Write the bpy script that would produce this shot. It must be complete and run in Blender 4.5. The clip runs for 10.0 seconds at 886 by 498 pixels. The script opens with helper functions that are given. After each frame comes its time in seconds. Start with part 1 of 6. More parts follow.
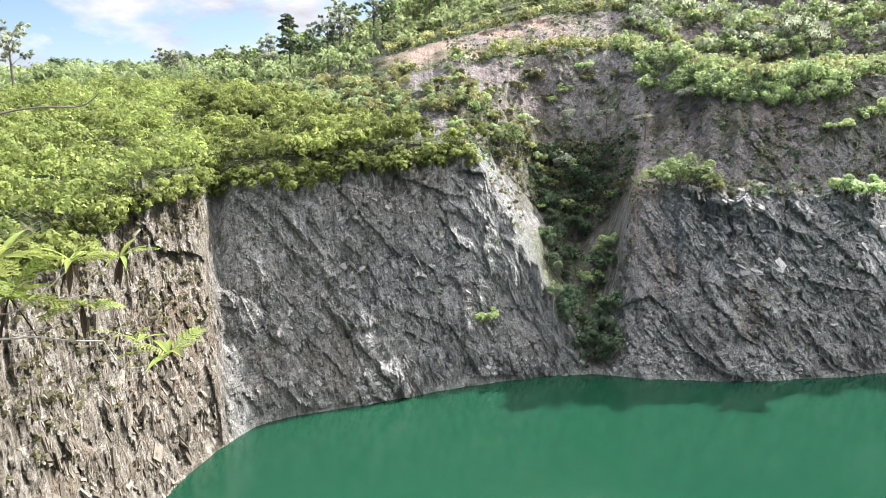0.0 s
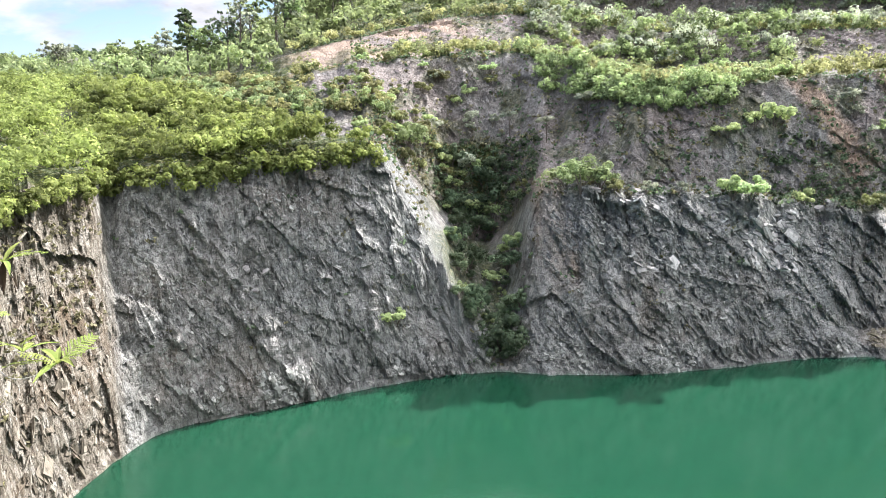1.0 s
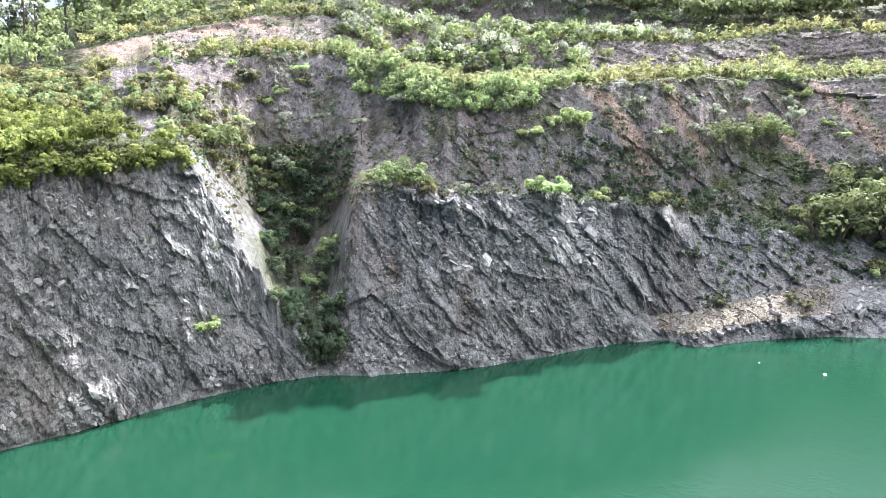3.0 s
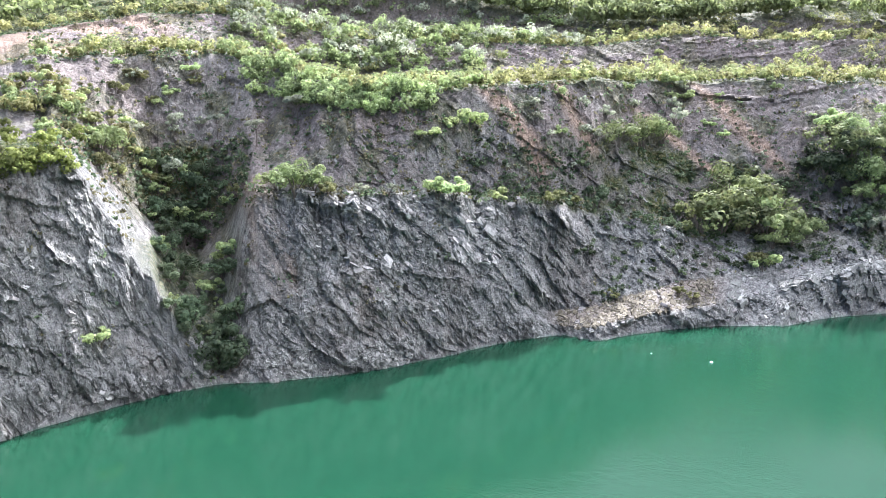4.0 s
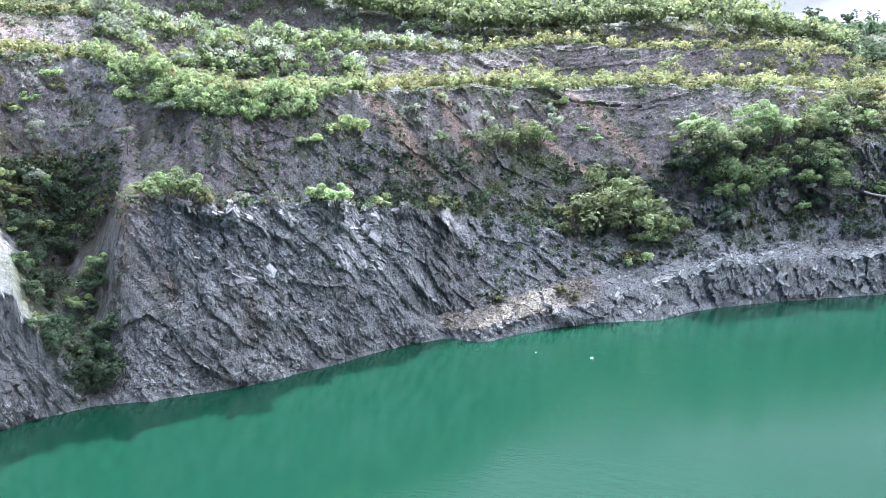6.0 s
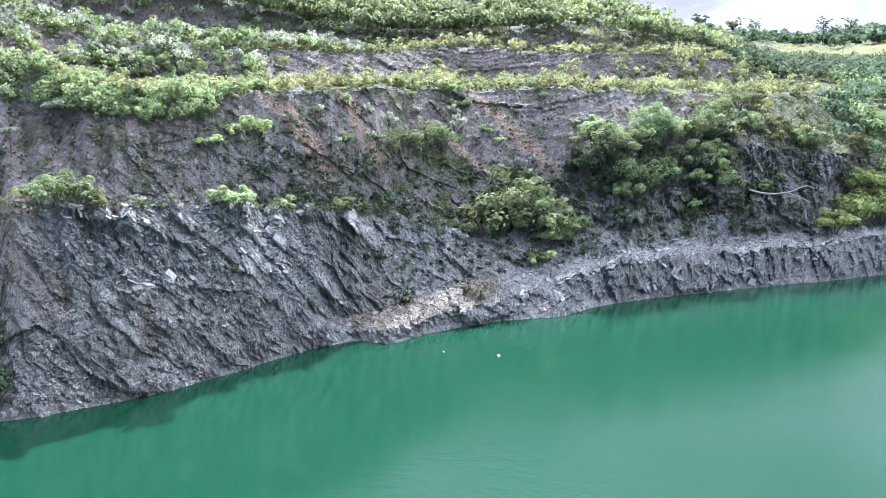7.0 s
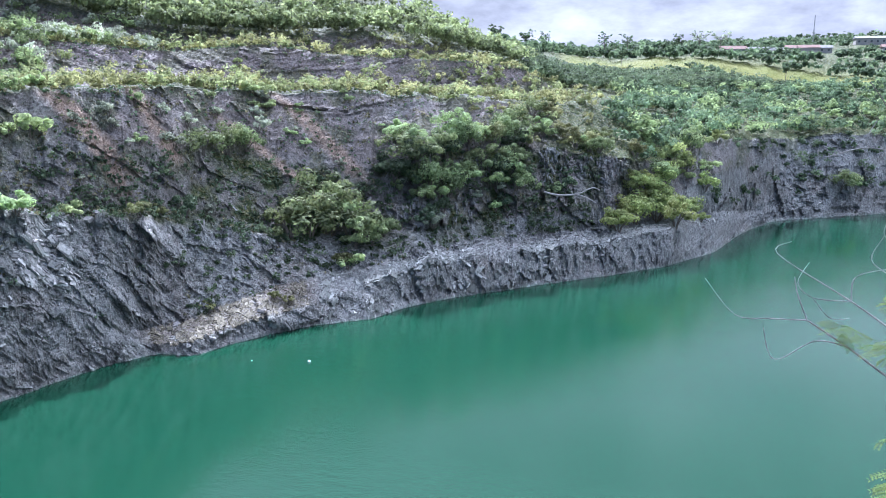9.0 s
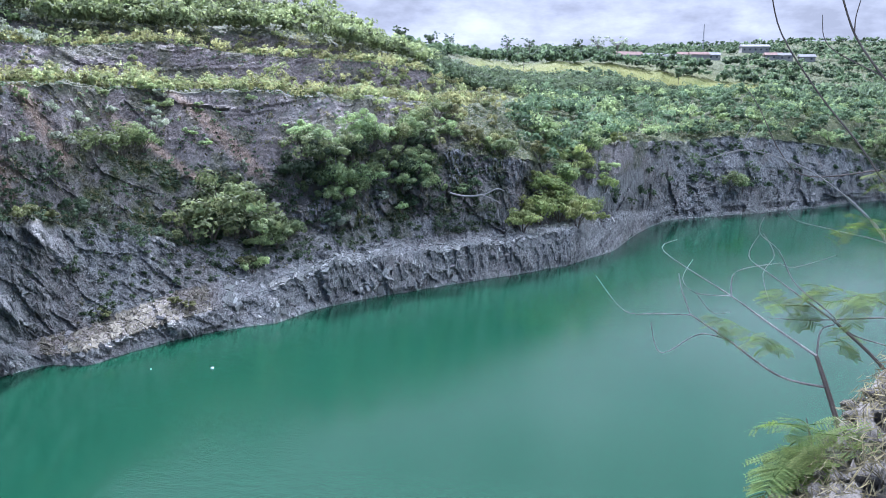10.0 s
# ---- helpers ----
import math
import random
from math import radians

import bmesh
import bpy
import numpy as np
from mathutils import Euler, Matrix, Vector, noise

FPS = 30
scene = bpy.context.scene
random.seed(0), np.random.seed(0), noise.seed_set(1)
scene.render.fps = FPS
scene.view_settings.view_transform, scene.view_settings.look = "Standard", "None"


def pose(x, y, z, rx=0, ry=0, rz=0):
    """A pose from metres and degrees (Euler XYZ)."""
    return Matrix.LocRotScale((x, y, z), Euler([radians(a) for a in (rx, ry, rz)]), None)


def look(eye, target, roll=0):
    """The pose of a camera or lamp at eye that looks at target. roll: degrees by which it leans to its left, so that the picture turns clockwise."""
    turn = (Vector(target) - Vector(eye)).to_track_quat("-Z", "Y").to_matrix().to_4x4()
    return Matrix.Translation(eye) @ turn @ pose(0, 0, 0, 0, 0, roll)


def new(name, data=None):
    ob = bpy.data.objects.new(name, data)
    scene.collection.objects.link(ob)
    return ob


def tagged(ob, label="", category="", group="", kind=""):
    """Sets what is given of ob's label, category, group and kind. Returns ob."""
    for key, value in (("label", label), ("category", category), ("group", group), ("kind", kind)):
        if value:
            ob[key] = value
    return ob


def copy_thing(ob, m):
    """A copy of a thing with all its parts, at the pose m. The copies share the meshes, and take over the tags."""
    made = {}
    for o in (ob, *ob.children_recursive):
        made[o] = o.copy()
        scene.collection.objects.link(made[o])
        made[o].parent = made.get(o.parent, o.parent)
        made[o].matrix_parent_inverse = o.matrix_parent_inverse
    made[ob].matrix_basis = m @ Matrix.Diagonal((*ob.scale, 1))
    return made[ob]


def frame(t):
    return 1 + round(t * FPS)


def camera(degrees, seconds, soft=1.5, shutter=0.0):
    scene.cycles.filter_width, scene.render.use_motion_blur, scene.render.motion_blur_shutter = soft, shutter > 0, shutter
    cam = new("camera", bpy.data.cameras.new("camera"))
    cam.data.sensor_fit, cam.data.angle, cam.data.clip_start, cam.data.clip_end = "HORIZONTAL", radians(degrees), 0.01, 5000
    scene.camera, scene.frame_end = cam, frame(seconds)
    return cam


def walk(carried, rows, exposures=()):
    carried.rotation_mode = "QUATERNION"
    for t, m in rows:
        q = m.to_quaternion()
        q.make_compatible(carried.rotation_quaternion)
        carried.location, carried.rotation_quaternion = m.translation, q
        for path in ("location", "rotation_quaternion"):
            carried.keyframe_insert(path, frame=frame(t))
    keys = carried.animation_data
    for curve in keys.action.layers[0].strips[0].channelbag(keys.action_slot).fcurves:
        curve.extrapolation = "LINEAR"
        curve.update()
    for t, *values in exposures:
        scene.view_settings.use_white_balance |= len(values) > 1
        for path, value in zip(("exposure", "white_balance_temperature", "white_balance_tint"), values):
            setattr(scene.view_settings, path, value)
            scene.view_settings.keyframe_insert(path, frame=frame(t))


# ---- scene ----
cam = camera(59.27, 10.0, soft=0.5)
# A hand-held turn on the spot: the phone is held at arm's length and swings round the body.
EYE, ARM = 25.0, 0.3
TURNS = [  # seconds, bearing to the right of the first view, tilt, lean
    (0.0, 0.16, -9.99, -2.27), (0.5, 3.56, -10.11, -1.95), (1.0, 7.16, -10.19, -1.59),
    (1.5, 10.89, -10.26, -1.39), (2.0, 14.05, -10.31, -1.42), (2.5, 17.21, -10.34, -1.21),
    (2.7, 18.49, -10.34, -1.03), (3.8, 26.86, -10.35, -0.77), (4.0, 28.07, -10.36, -0.80),
    (4.5, 29.96, -10.32, -0.97), (5.0, 31.77, -10.10, -0.77), (5.5, 33.88, -10.08, -0.62),
    (5.7, 34.86, -10.06, -0.81), (6.8, 42.16, -10.08, -0.70), (7.0, 43.55, -10.08, -0.69),
    (7.5, 47.25, -10.05, -0.30), (8.0, 51.23, -10.02, -0.15), (8.5, 54.46, -9.95, 0.16),
    (9.0, 57.72, -9.89, 0.34), (9.5, 61.64, -9.80, 0.69), (10.0, 64.62, -9.73, 0.82),
]


def held(bearing, tilt, lean):
    b = radians(bearing * bearing / 65)  # the arm follows late
    return pose(ARM * math.sin(b), ARM * (math.cos(b) - 1), EYE, 90 + tilt, 0, -bearing) @ pose(0, 0, 0, 0, 0, lean)


walk(cam, [(t, held(b, p, r)) for t, b, p, r in TURNS],
     exposures=[(0.0, 1.55, 6100, 16), (1.0, 1.67, 6050, 16), (2.5, 1.92, 5850, 19), (4.5, 1.86, 5600, 20), (5.0, 1.78, 5250, 19), (5.7, 1.8, 5250, 20), (7.5, 1.82, 5300, 20), (8.0, 1.71, 5150, 20), (10.0, 1.4, 5050, 20)])

# ---- light: high sun ahead and to the right, broken cloud ----
SUN_BEARING, SUN_HEIGHT = 54.0, 42.5
world = bpy.data.worlds.new("world")
scene.world = world
world.use_nodes = True
wn, wl = world.node_tree.nodes, world.node_tree.links
wn.clear()


def wnode(kind, **values):
    n = wn.new(kind)
    for key, value in values.items():
        n.inputs[key].default_value = value
    return n


sky = wn.new("ShaderNodeTexSky")
sky.sky_type, sky.sun_disc = "NISHITA", False
sky.sun_elevation, sky.sun_rotation = radians(SUN_HEIGHT), radians(SUN_BEARING)
sky.air_density, sky.dust_density, sky.ozone_density = 1.0, 0.3, 1.0
tc = wn.new("ShaderNodeTexCoord")
mp = wn.new("ShaderNodeMapping")
mp.inputs["Scale"].default_value = (1.0, 1.0, 2.6)
mp.inputs["Location"].default_value = (0.35, 0.1, 0.0)
wl.new(tc.outputs["Generated"], mp.inputs["Vector"])
cl = wnode("ShaderNodeTexNoise", Scale=4.2, Detail=9.0, Roughness=0.58, Distortion=0.25)
wl.new(mp.outputs["Vector"], cl.inputs["Vector"])
# more cloud towards the sun's side
sep = wn.new("ShaderNodeSeparateXYZ")
wl.new(tc.outputs["Generated"], sep.inputs["Vector"])
cover = wn.new("ShaderNodeMath")
cover.operation = "MULTIPLY_ADD"
cover.inputs[1].default_value = 0.20
wl.new(sep.outputs["X"], cover.inputs[0])
high = wn.new("ShaderNodeMath")
high.operation = "MULTIPLY_ADD"
high.inputs[1].default_value = 0.06
wl.new(sep.outputs["Z"], high.inputs[0])
wl.new(cl.outputs["Fac"], high.inputs[2])
wl.new(high.outputs["Value"], cover.inputs[2])
ramp = wn.new("ShaderNodeValToRGB")
ramp.color_ramp.elements[0].position, ramp.color_ramp.elements[1].position = 0.44, 0.56
wl.new(cover.outputs["Value"], ramp.inputs["Fac"])
body = wnode("ShaderNodeTexNoise", Scale=7.0, Detail=6.0, Roughness=0.6)
wl.new(mp.outputs["Vector"], body.inputs["Vector"])
tone = wn.new("ShaderNodeValToRGB")
tone.color_ramp.elements[0].position, tone.color_ramp.elements[1].position = 0.35, 0.65
tone.color_ramp.elements[0].color, tone.color_ramp.elements[1].color = (2.15, 2.15, 2.15, 1), (4.1, 4.05, 3.95, 1)
wl.new(body.outputs["Fac"], tone.inputs["Fac"])
# clouds shine more the higher they stand
lift = wn.new("ShaderNodeMapRange")
for key, value in (("From Min", 0.45), ("From Max", 0.85), ("To Min", 1.0), ("To Max", 6.2)):
    lift.inputs[key].default_value = value
wl.new(sep.outputs["Z"], lift.inputs["Value"])
shine = wn.new("ShaderNodeVectorMath")
shine.operation = "SCALE"
wl.new(tone.outputs["Color"], shine.inputs[0])
wl.new(lift.outputs["Result"], shine.inputs["Scale"])
mixc = wn.new("ShaderNodeMix")
mixc.data_type = "RGBA"
wl.new(ramp.outputs["Color"], mixc.inputs["Factor"])
clear = wn.new("ShaderNodeVectorMath")
clear.operation = "MULTIPLY"
clear.inputs[1].default_value = (0.50, 0.52, 0.57)
wl.new(sky.outputs["Color"], clear.inputs[0])
wl.new(clear.outputs["Vector"], mixc.inputs["A"])
wl.new(shine.outputs["Vector"], mixc.inputs["B"])
bg = wnode("ShaderNodeBackground", Strength=0.10)
wl.new(mixc.outputs["Result"], bg.inputs["Color"])
wo = wn.new("ShaderNodeOutputWorld")
wl.new(bg.outputs["Background"], wo.inputs["Surface"])

lamp = bpy.data.lights.new("sun", "SUN")
lamp.energy, lamp.angle, lamp.color = 4.8, radians(0.6), (1.0, 0.95, 0.87)
sun = new("sun", lamp)
sb, sh = radians(SUN_BEARING), radians(SUN_HEIGHT)
sun.matrix_world = look((200 * math.sin(sb), 200 * math.cos(sb), 250), (200 * math.sin(sb) - math.sin(sb) * math.cos(sh), 200 * math.cos(sb) - math.cos(sb) * math.cos(sh), 250 - math.sin(sh)))
# ---- materials ----
class Nodes:
    """A small writer of node materials."""

    def __init__(self, name):
        self.mat = bpy.data.materials.new(name)
        self.mat.use_nodes = True
        self.tree = self.mat.node_tree
        self.bsdf = self.tree.nodes["Principled BSDF"]
        self.coord = self.tree.nodes.new("ShaderNodeTexCoord")

    def link(self, a, b):
        self.tree.links.new(a, b)

    def noise(self, scale, detail=6.0, rough=0.6, stretch=(1, 1, 1), turn=(0, 0, 0), distort=0.0):
        m = self.tree.nodes.new("ShaderNodeMapping")
        m.inputs["Scale"].default_value = stretch
        m.inputs["Rotation"].default_value = [radians(a) for a in turn]
        self.link(self.coord.outputs["Object"], m.inputs["Vector"])
        n = self.tree.nodes.new("ShaderNodeTexNoise")
        for key, value in (("Scale", scale), ("Detail", detail), ("Roughness", rough), ("Distortion", distort)):
            n.inputs[key].default_value = value
        self.link(m.outputs["Vector"], n.inputs["Vector"])
        return n.outputs["Fac"]

    def cells(self, scale, stretch=(1, 1, 1), turn=(0, 0, 0), feature="DISTANCE_TO_EDGE"):
        m = self.tree.nodes.new("ShaderNodeMapping")
        m.inputs["Scale"].default_value = stretch
        m.inputs["Rotation"].default_value = [radians(a) for a in turn]
        self.link(self.coord.outputs["Object"], m.inputs["Vector"])
        n = self.tree.nodes.new("ShaderNodeTexVoronoi")
        n.feature = feature
        n.inputs["Scale"].default_value = scale
        self.link(m.outputs["Vector"], n.inputs["Vector"])
        return n.outputs["Distance"]

    def blocks(self, scale, stretch=(1, 1, 1), turn=(0, 0, 0)):
        """One random number for each angular block."""
        m = self.tree.nodes.new("ShaderNodeMapping")
        m.inputs["Scale"].default_value = stretch
        m.inputs["Rotation"].default_value = [radians(a) for a in turn]
        self.link(self.coord.outputs["Object"], m.inputs["Vector"])
        n = self.tree.nodes.new("ShaderNodeTexVoronoi")
        n.distance = "MANHATTAN"
        n.inputs["Scale"].default_value = scale
        self.link(m.outputs["Vector"], n.inputs["Vector"])
        split = self.tree.nodes.new("ShaderNodeSeparateColor")
        self.link(n.outputs["Color"], split.inputs["Color"])
        return split.outputs["Red"]

    def ramp(self, fac, *stops):
        n = self.tree.nodes.new("ShaderNodeValToRGB")
        e = n.color_ramp.elements
        while len(e) < len(stops):
            e.new(0.5)
        for el, (at, col) in zip(e, stops):
            el.position, el.color = at, (*col, 1)
        self.link(fac, n.inputs["Fac"])
        return n.outputs["Color"]

    def level(self, fac, lo, hi, a=0.0, b=1.0):
        n = self.tree.nodes.new("ShaderNodeMapRange")
        for key, value in (("From Min", lo), ("From Max", hi), ("To Min", a), ("To Max", b)):
            n.inputs[key].default_value = value
        self.link(fac, n.inputs["Value"])
        return n.outputs["Result"]

    def mix(self, fac, a, b, blend="MIX"):
        n = self.tree.nodes.new("ShaderNodeMix")
        n.data_type, n.blend_type = "RGBA", blend
        for key, value in (("Factor", fac), ("A", a), ("B", b)):
            if isinstance(value, tuple):
                n.inputs[key].default_value = (*value, 1)
            elif isinstance(value, float):
                n.inputs[key].default_value = value
            else:
                self.link(value, n.inputs[key])
        return n.outputs["Result"]

    def math(self, op, a, b):
        n = self.tree.nodes.new("ShaderNodeMath")
        n.operation = op
        for i, value in enumerate((a, b)):
            if isinstance(value, float):
                n.inputs[i].default_value = value
            else:
                self.link(value, n.inputs[i])
        return n.outputs["Value"]

    def attribute(self, name):
        n = self.tree.nodes.new("ShaderNodeAttribute")
        n.attribute_name = name
        return n.outputs["Fac"]

    def random(self):
        return self.tree.nodes.new("ShaderNodeObjectInfo").outputs["Random"]

    def island(self):
        return self.tree.nodes.new("ShaderNodeNewGeometry").outputs["Random Per Island"]

    def bump(self, height, strength, distance, before=None):
        n = self.tree.nodes.new("ShaderNodeBump")
        n.inputs["Strength"].default_value, n.inputs["Distance"].default_value = strength, distance
        self.link(height, n.inputs["Height"])
        if before is not None:
            self.link(before, n.inputs["Normal"])
        return n.outputs["Normal"]

    def done(self, colour, rough=0.8, normal=None, **more):
        if isinstance(colour, tuple):
            self.bsdf.inputs["Base Color"].default_value = (*colour, 1)
        else:
            self.link(colour, self.bsdf.inputs["Base Color"])
        if isinstance(rough, float):
            self.bsdf.inputs["Roughness"].default_value = rough
        else:
            self.link(rough, self.bsdf.inputs["Roughness"])
        if normal is not None:
            self.link(normal, self.bsdf.inputs["Normal"])
        for key, value in more.items():
            self.bsdf.inputs[key.replace("_", " ")].default_value = value
        return self.mat


def rock_material():
    """Foliated slate: grey with rusty and pale bands; warm weathered rock, brown soil and grass by mask."""
    n = Nodes("quarry_rock")
    big = n.noise(0.10, 5)
    mid = n.noise(0.28, 6, 0.65, (1, 1, 0.7), (0, 30, 0))
    band = n.noise(0.7, 8, 0.68, (1.0, 1.0, 0.4), (20, 32, 0), 1.0)
    fine = n.noise(4.6, 4, 0.6, (1, 1, 0.22), (15, 36, 0), 0.35)
    joint = n.noise(5.5, 3, 0.6, (0.3, 0.3, 1), (10, 12, 0), 0.3)
    grit = n.noise(11.0, 4, 0.7)
    crack = n.cells(0.9, (1, 1, 0.4), (20, 34, 0))
    grey = n.ramp(band, (0.32, (0.14, 0.146, 0.136)), (0.5, (0.275, 0.283, 0.264)), (0.68, (0.43, 0.436, 0.405)))
    grey = n.mix(n.level(big, 0.5, 0.66, 0.0, 0.5), grey, (0.21, 0.172, 0.14))
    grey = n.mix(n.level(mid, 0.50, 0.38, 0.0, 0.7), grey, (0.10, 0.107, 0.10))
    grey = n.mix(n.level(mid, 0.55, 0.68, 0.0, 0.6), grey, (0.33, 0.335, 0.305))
    # joint and fine also paint crevice shade dark and highlights pale
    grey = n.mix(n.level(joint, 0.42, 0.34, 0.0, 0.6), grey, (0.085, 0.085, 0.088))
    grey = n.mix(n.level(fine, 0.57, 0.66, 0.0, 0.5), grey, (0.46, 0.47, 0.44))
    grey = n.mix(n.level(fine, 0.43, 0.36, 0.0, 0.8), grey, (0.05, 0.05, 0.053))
    slabs, chips = n.blocks(0.75, (1, 1, 0.32), (15, 36, 0)), n.blocks(2.6, (1, 1, 0.38), (22, 42, 0))
    grey = n.mix(n.level(slabs, 0.0, 1.0, 0.0, 0.35), grey, n.mix(0.5, grey, (0.15, 0.135, 0.115)))
    grey = n.mix(n.level(chips, 0.72, 0.95, 0.0, 0.55), grey, (0.36, 0.365, 0.33))
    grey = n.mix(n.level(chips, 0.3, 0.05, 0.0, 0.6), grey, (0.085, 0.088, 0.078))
    flank = n.noise(2.0, 9, 0.72, (1, 1, 0.5), (12, 28, 0), 0.6)
    warm = n.ramp(flank, (0.36, (0.055, 0.046, 0.034)), (0.45, (0.14, 0.12, 0.088)), (0.53, (0.22, 0.195, 0.15)), (0.63, (0.36, 0.33, 0.27)))
    warm = n.mix(n.level(chips, 0.7, 0.95, 0.0, 0.5), warm, (0.40, 0.37, 0.30))
    warm = n.mix(n.level(chips, 0.3, 0.05, 0.0, 0.6), warm, (0.075, 0.06, 0.042))
    warm = n.mix(n.level(big, 0.5, 0.65, 0.0, 0.5), warm, (0.20, 0.13, 0.07))
    col = n.mix(n.attribute("warm"), grey, warm)
    soil = n.ramp(n.noise(2.2, 9, 0.78), (0.36, (0.0975, 0.085, 0.0775)), (0.48, (0.194, 0.165, 0.149)), (0.57, (0.281, 0.244, 0.221)), (0.70, (0.425, 0.375, 0.34)))
    col = n.mix(n.attribute("dusty"), col, n.ramp(n.noise(1.3, 8, 0.75), (0.36, (0.0754, 0.065, 0.0572)), (0.5, (0.189, 0.163, 0.144)), (0.64, (0.305, 0.269, 0.242))))
    col = n.mix(n.attribute("soil"), col, soil)
    col = n.mix(n.attribute("clay"), col, n.ramp(fine, (0.35, (0.23, 0.16, 0.115)), (0.65, (0.50, 0.385, 0.29))))
    # pale bands, and the sunlight painted on the ribs
    col = n.mix(n.attribute("pale"), col, n.ramp(fine, (0.35, (0.22, 0.215, 0.20)), (0.6, (0.50, 0.49, 0.455))))
    col = n.mix(n.attribute("scree"), col, n.ramp(grit, (0.35, (0.17, 0.176, 0.166)), (0.65, (0.36, 0.364, 0.342))))
    turf = n.ramp(n.noise(1.6, 8, 0.75), (0.36, (0.02, 0.034, 0.010)), (0.5, (0.06, 0.082, 0.025)), (0.62, (0.17, 0.155, 0.065)))
    col = n.mix(n.attribute("grass"), col, turf)
    col = n.mix(n.level(chips, 0.75, 0.98, 0.0, 0.3), col, (0.40, 0.385, 0.35))
    # crevice shade painted as fine dark specks, over the soil too
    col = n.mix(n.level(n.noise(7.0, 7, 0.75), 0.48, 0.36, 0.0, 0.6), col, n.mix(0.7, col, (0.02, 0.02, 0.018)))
    meadow = n.ramp(n.noise(0.05, 5), (0.35, (0.13, 0.15, 0.022)), (0.65, (0.20, 0.20, 0.045)))
    col = n.mix(n.attribute("field"), col, meadow)
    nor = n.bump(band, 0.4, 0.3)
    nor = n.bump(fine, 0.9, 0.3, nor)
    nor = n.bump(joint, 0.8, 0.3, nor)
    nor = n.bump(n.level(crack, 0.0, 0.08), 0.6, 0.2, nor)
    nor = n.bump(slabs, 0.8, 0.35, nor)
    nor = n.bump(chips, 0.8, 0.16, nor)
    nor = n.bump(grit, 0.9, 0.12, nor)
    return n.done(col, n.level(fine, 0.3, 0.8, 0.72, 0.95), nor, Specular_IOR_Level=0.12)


def leaf_material(name, dark, mid, light, clump=0.35):
    """Small leaves: each with its own shade, each plant with its own, and lit from behind."""
    n = Nodes(name)
    dark, light = (tuple(0.6 * a + 0.4 * b for a, b in zip(end, mid)) for end in (dark, light))
    col = n.ramp(n.island(), (0.0, dark), (0.5, mid), (1.0, light))
    col = n.mix(n.level(n.noise(clump, 3), 0.35, 0.65, 0.0, 0.6), col, mid)
    shade = n.math("MULTIPLY", n.level(n.random(), 0.0, 1.0, 0.85, 1.15), n.level(n.attribute("tone"), 0.0, 1.0, 0.42, 1.5))
    hsv = n.tree.nodes.new("ShaderNodeHueSaturation")
    n.link(shade, hsv.inputs["Value"])
    n.link(n.level(n.random(), 0.0, 1.0, 0.485, 0.515), hsv.inputs["Hue"])
    n.link(col, hsv.inputs["Color"])
    mat = n.done(hsv.outputs["Color"], 0.7, Specular_IOR_Level=0.12)
    glow = n.tree.nodes.new("ShaderNodeBsdfTranslucent")
    n.link(n.mix(1.0, hsv.outputs["Color"], (1.15, 1.15, 1.0), "MULTIPLY"), glow.inputs["Color"])
    both = n.tree.nodes.new("ShaderNodeMixShader")
    both.inputs["Fac"].default_value = 0.5
    n.link(n.bsdf.outputs["BSDF"], both.inputs[1])
    n.link(glow.outputs["BSDF"], both.inputs[2])
    n.link(both.outputs["Shader"], n.tree.nodes["Material Output"].inputs["Surface"])
    return mat


def water_material():
    """Milky green quarry water, with cat's-paws of wind."""
    n = Nodes("quarry_water")
    col = n.ramp(n.noise(0.018, 3), (0.3, (0.0075, 0.041, 0.0215)), (0.7, (0.0105, 0.049, 0.026)))
    gust = n.level(n.noise(0.03, 4, 0.5), 0.42, 0.60, 0.35, 1.0)
    chop = n.noise(1.5, 3, 0.6, (1, 0.5, 1), (0, 0, 40))
    small = n.noise(5.0, 4, 0.65, (1, 0.6, 1), (0, 0, 35))
    nor = n.bump(n.math("MULTIPLY", chop, gust), 0.28, 0.08)
    nor = n.bump(n.math("MULTIPLY", small, gust), 0.35, 0.04, nor)
    return n.done(col, 0.05, nor, IOR=1.33)


def plain_material(name, a, b, scale, rough=0.8, relief=0.0, stretch=(1, 1, 1)):
    n = Nodes(name)
    f = n.noise(scale, 7, 0.65, stretch)
    nor = n.bump(f, 0.6, relief) if relief else None
    return n.done(n.ramp(f, (0.3, a), (0.7, b)), rough, nor)


ROCK = rock_material()
WATER = water_material()
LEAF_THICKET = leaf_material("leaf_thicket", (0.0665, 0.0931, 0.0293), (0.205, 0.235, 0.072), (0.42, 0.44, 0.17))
# lighter than the thicket's leaf: the colour carries sunlight for bushes in shade
LEAF_SUNLIT = leaf_material("leaf_sunlit", (0.106, 0.146, 0.0599), (0.285, 0.34, 0.16), (0.54, 0.60, 0.32))
LEAF_MID = leaf_material("leaf_mid", (0.0798, 0.12, 0.0559), (0.239, 0.299, 0.14), (0.479, 0.545, 0.286))
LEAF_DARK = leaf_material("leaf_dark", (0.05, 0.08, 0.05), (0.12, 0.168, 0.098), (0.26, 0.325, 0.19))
LEAF_YELLOW = leaf_material("leaf_yellow", (0.173, 0.186, 0.0665), (0.31, 0.325, 0.15), (0.53, 0.52, 0.29))
# yellow-green leaf with sunlight put into its colour, for the backlit bank
LEAF_YELLOW_SUNLIT = leaf_material("leaf_yellow_sunlit", (0.13, 0.16, 0.05), (0.33, 0.385, 0.145), (0.54, 0.58, 0.27))
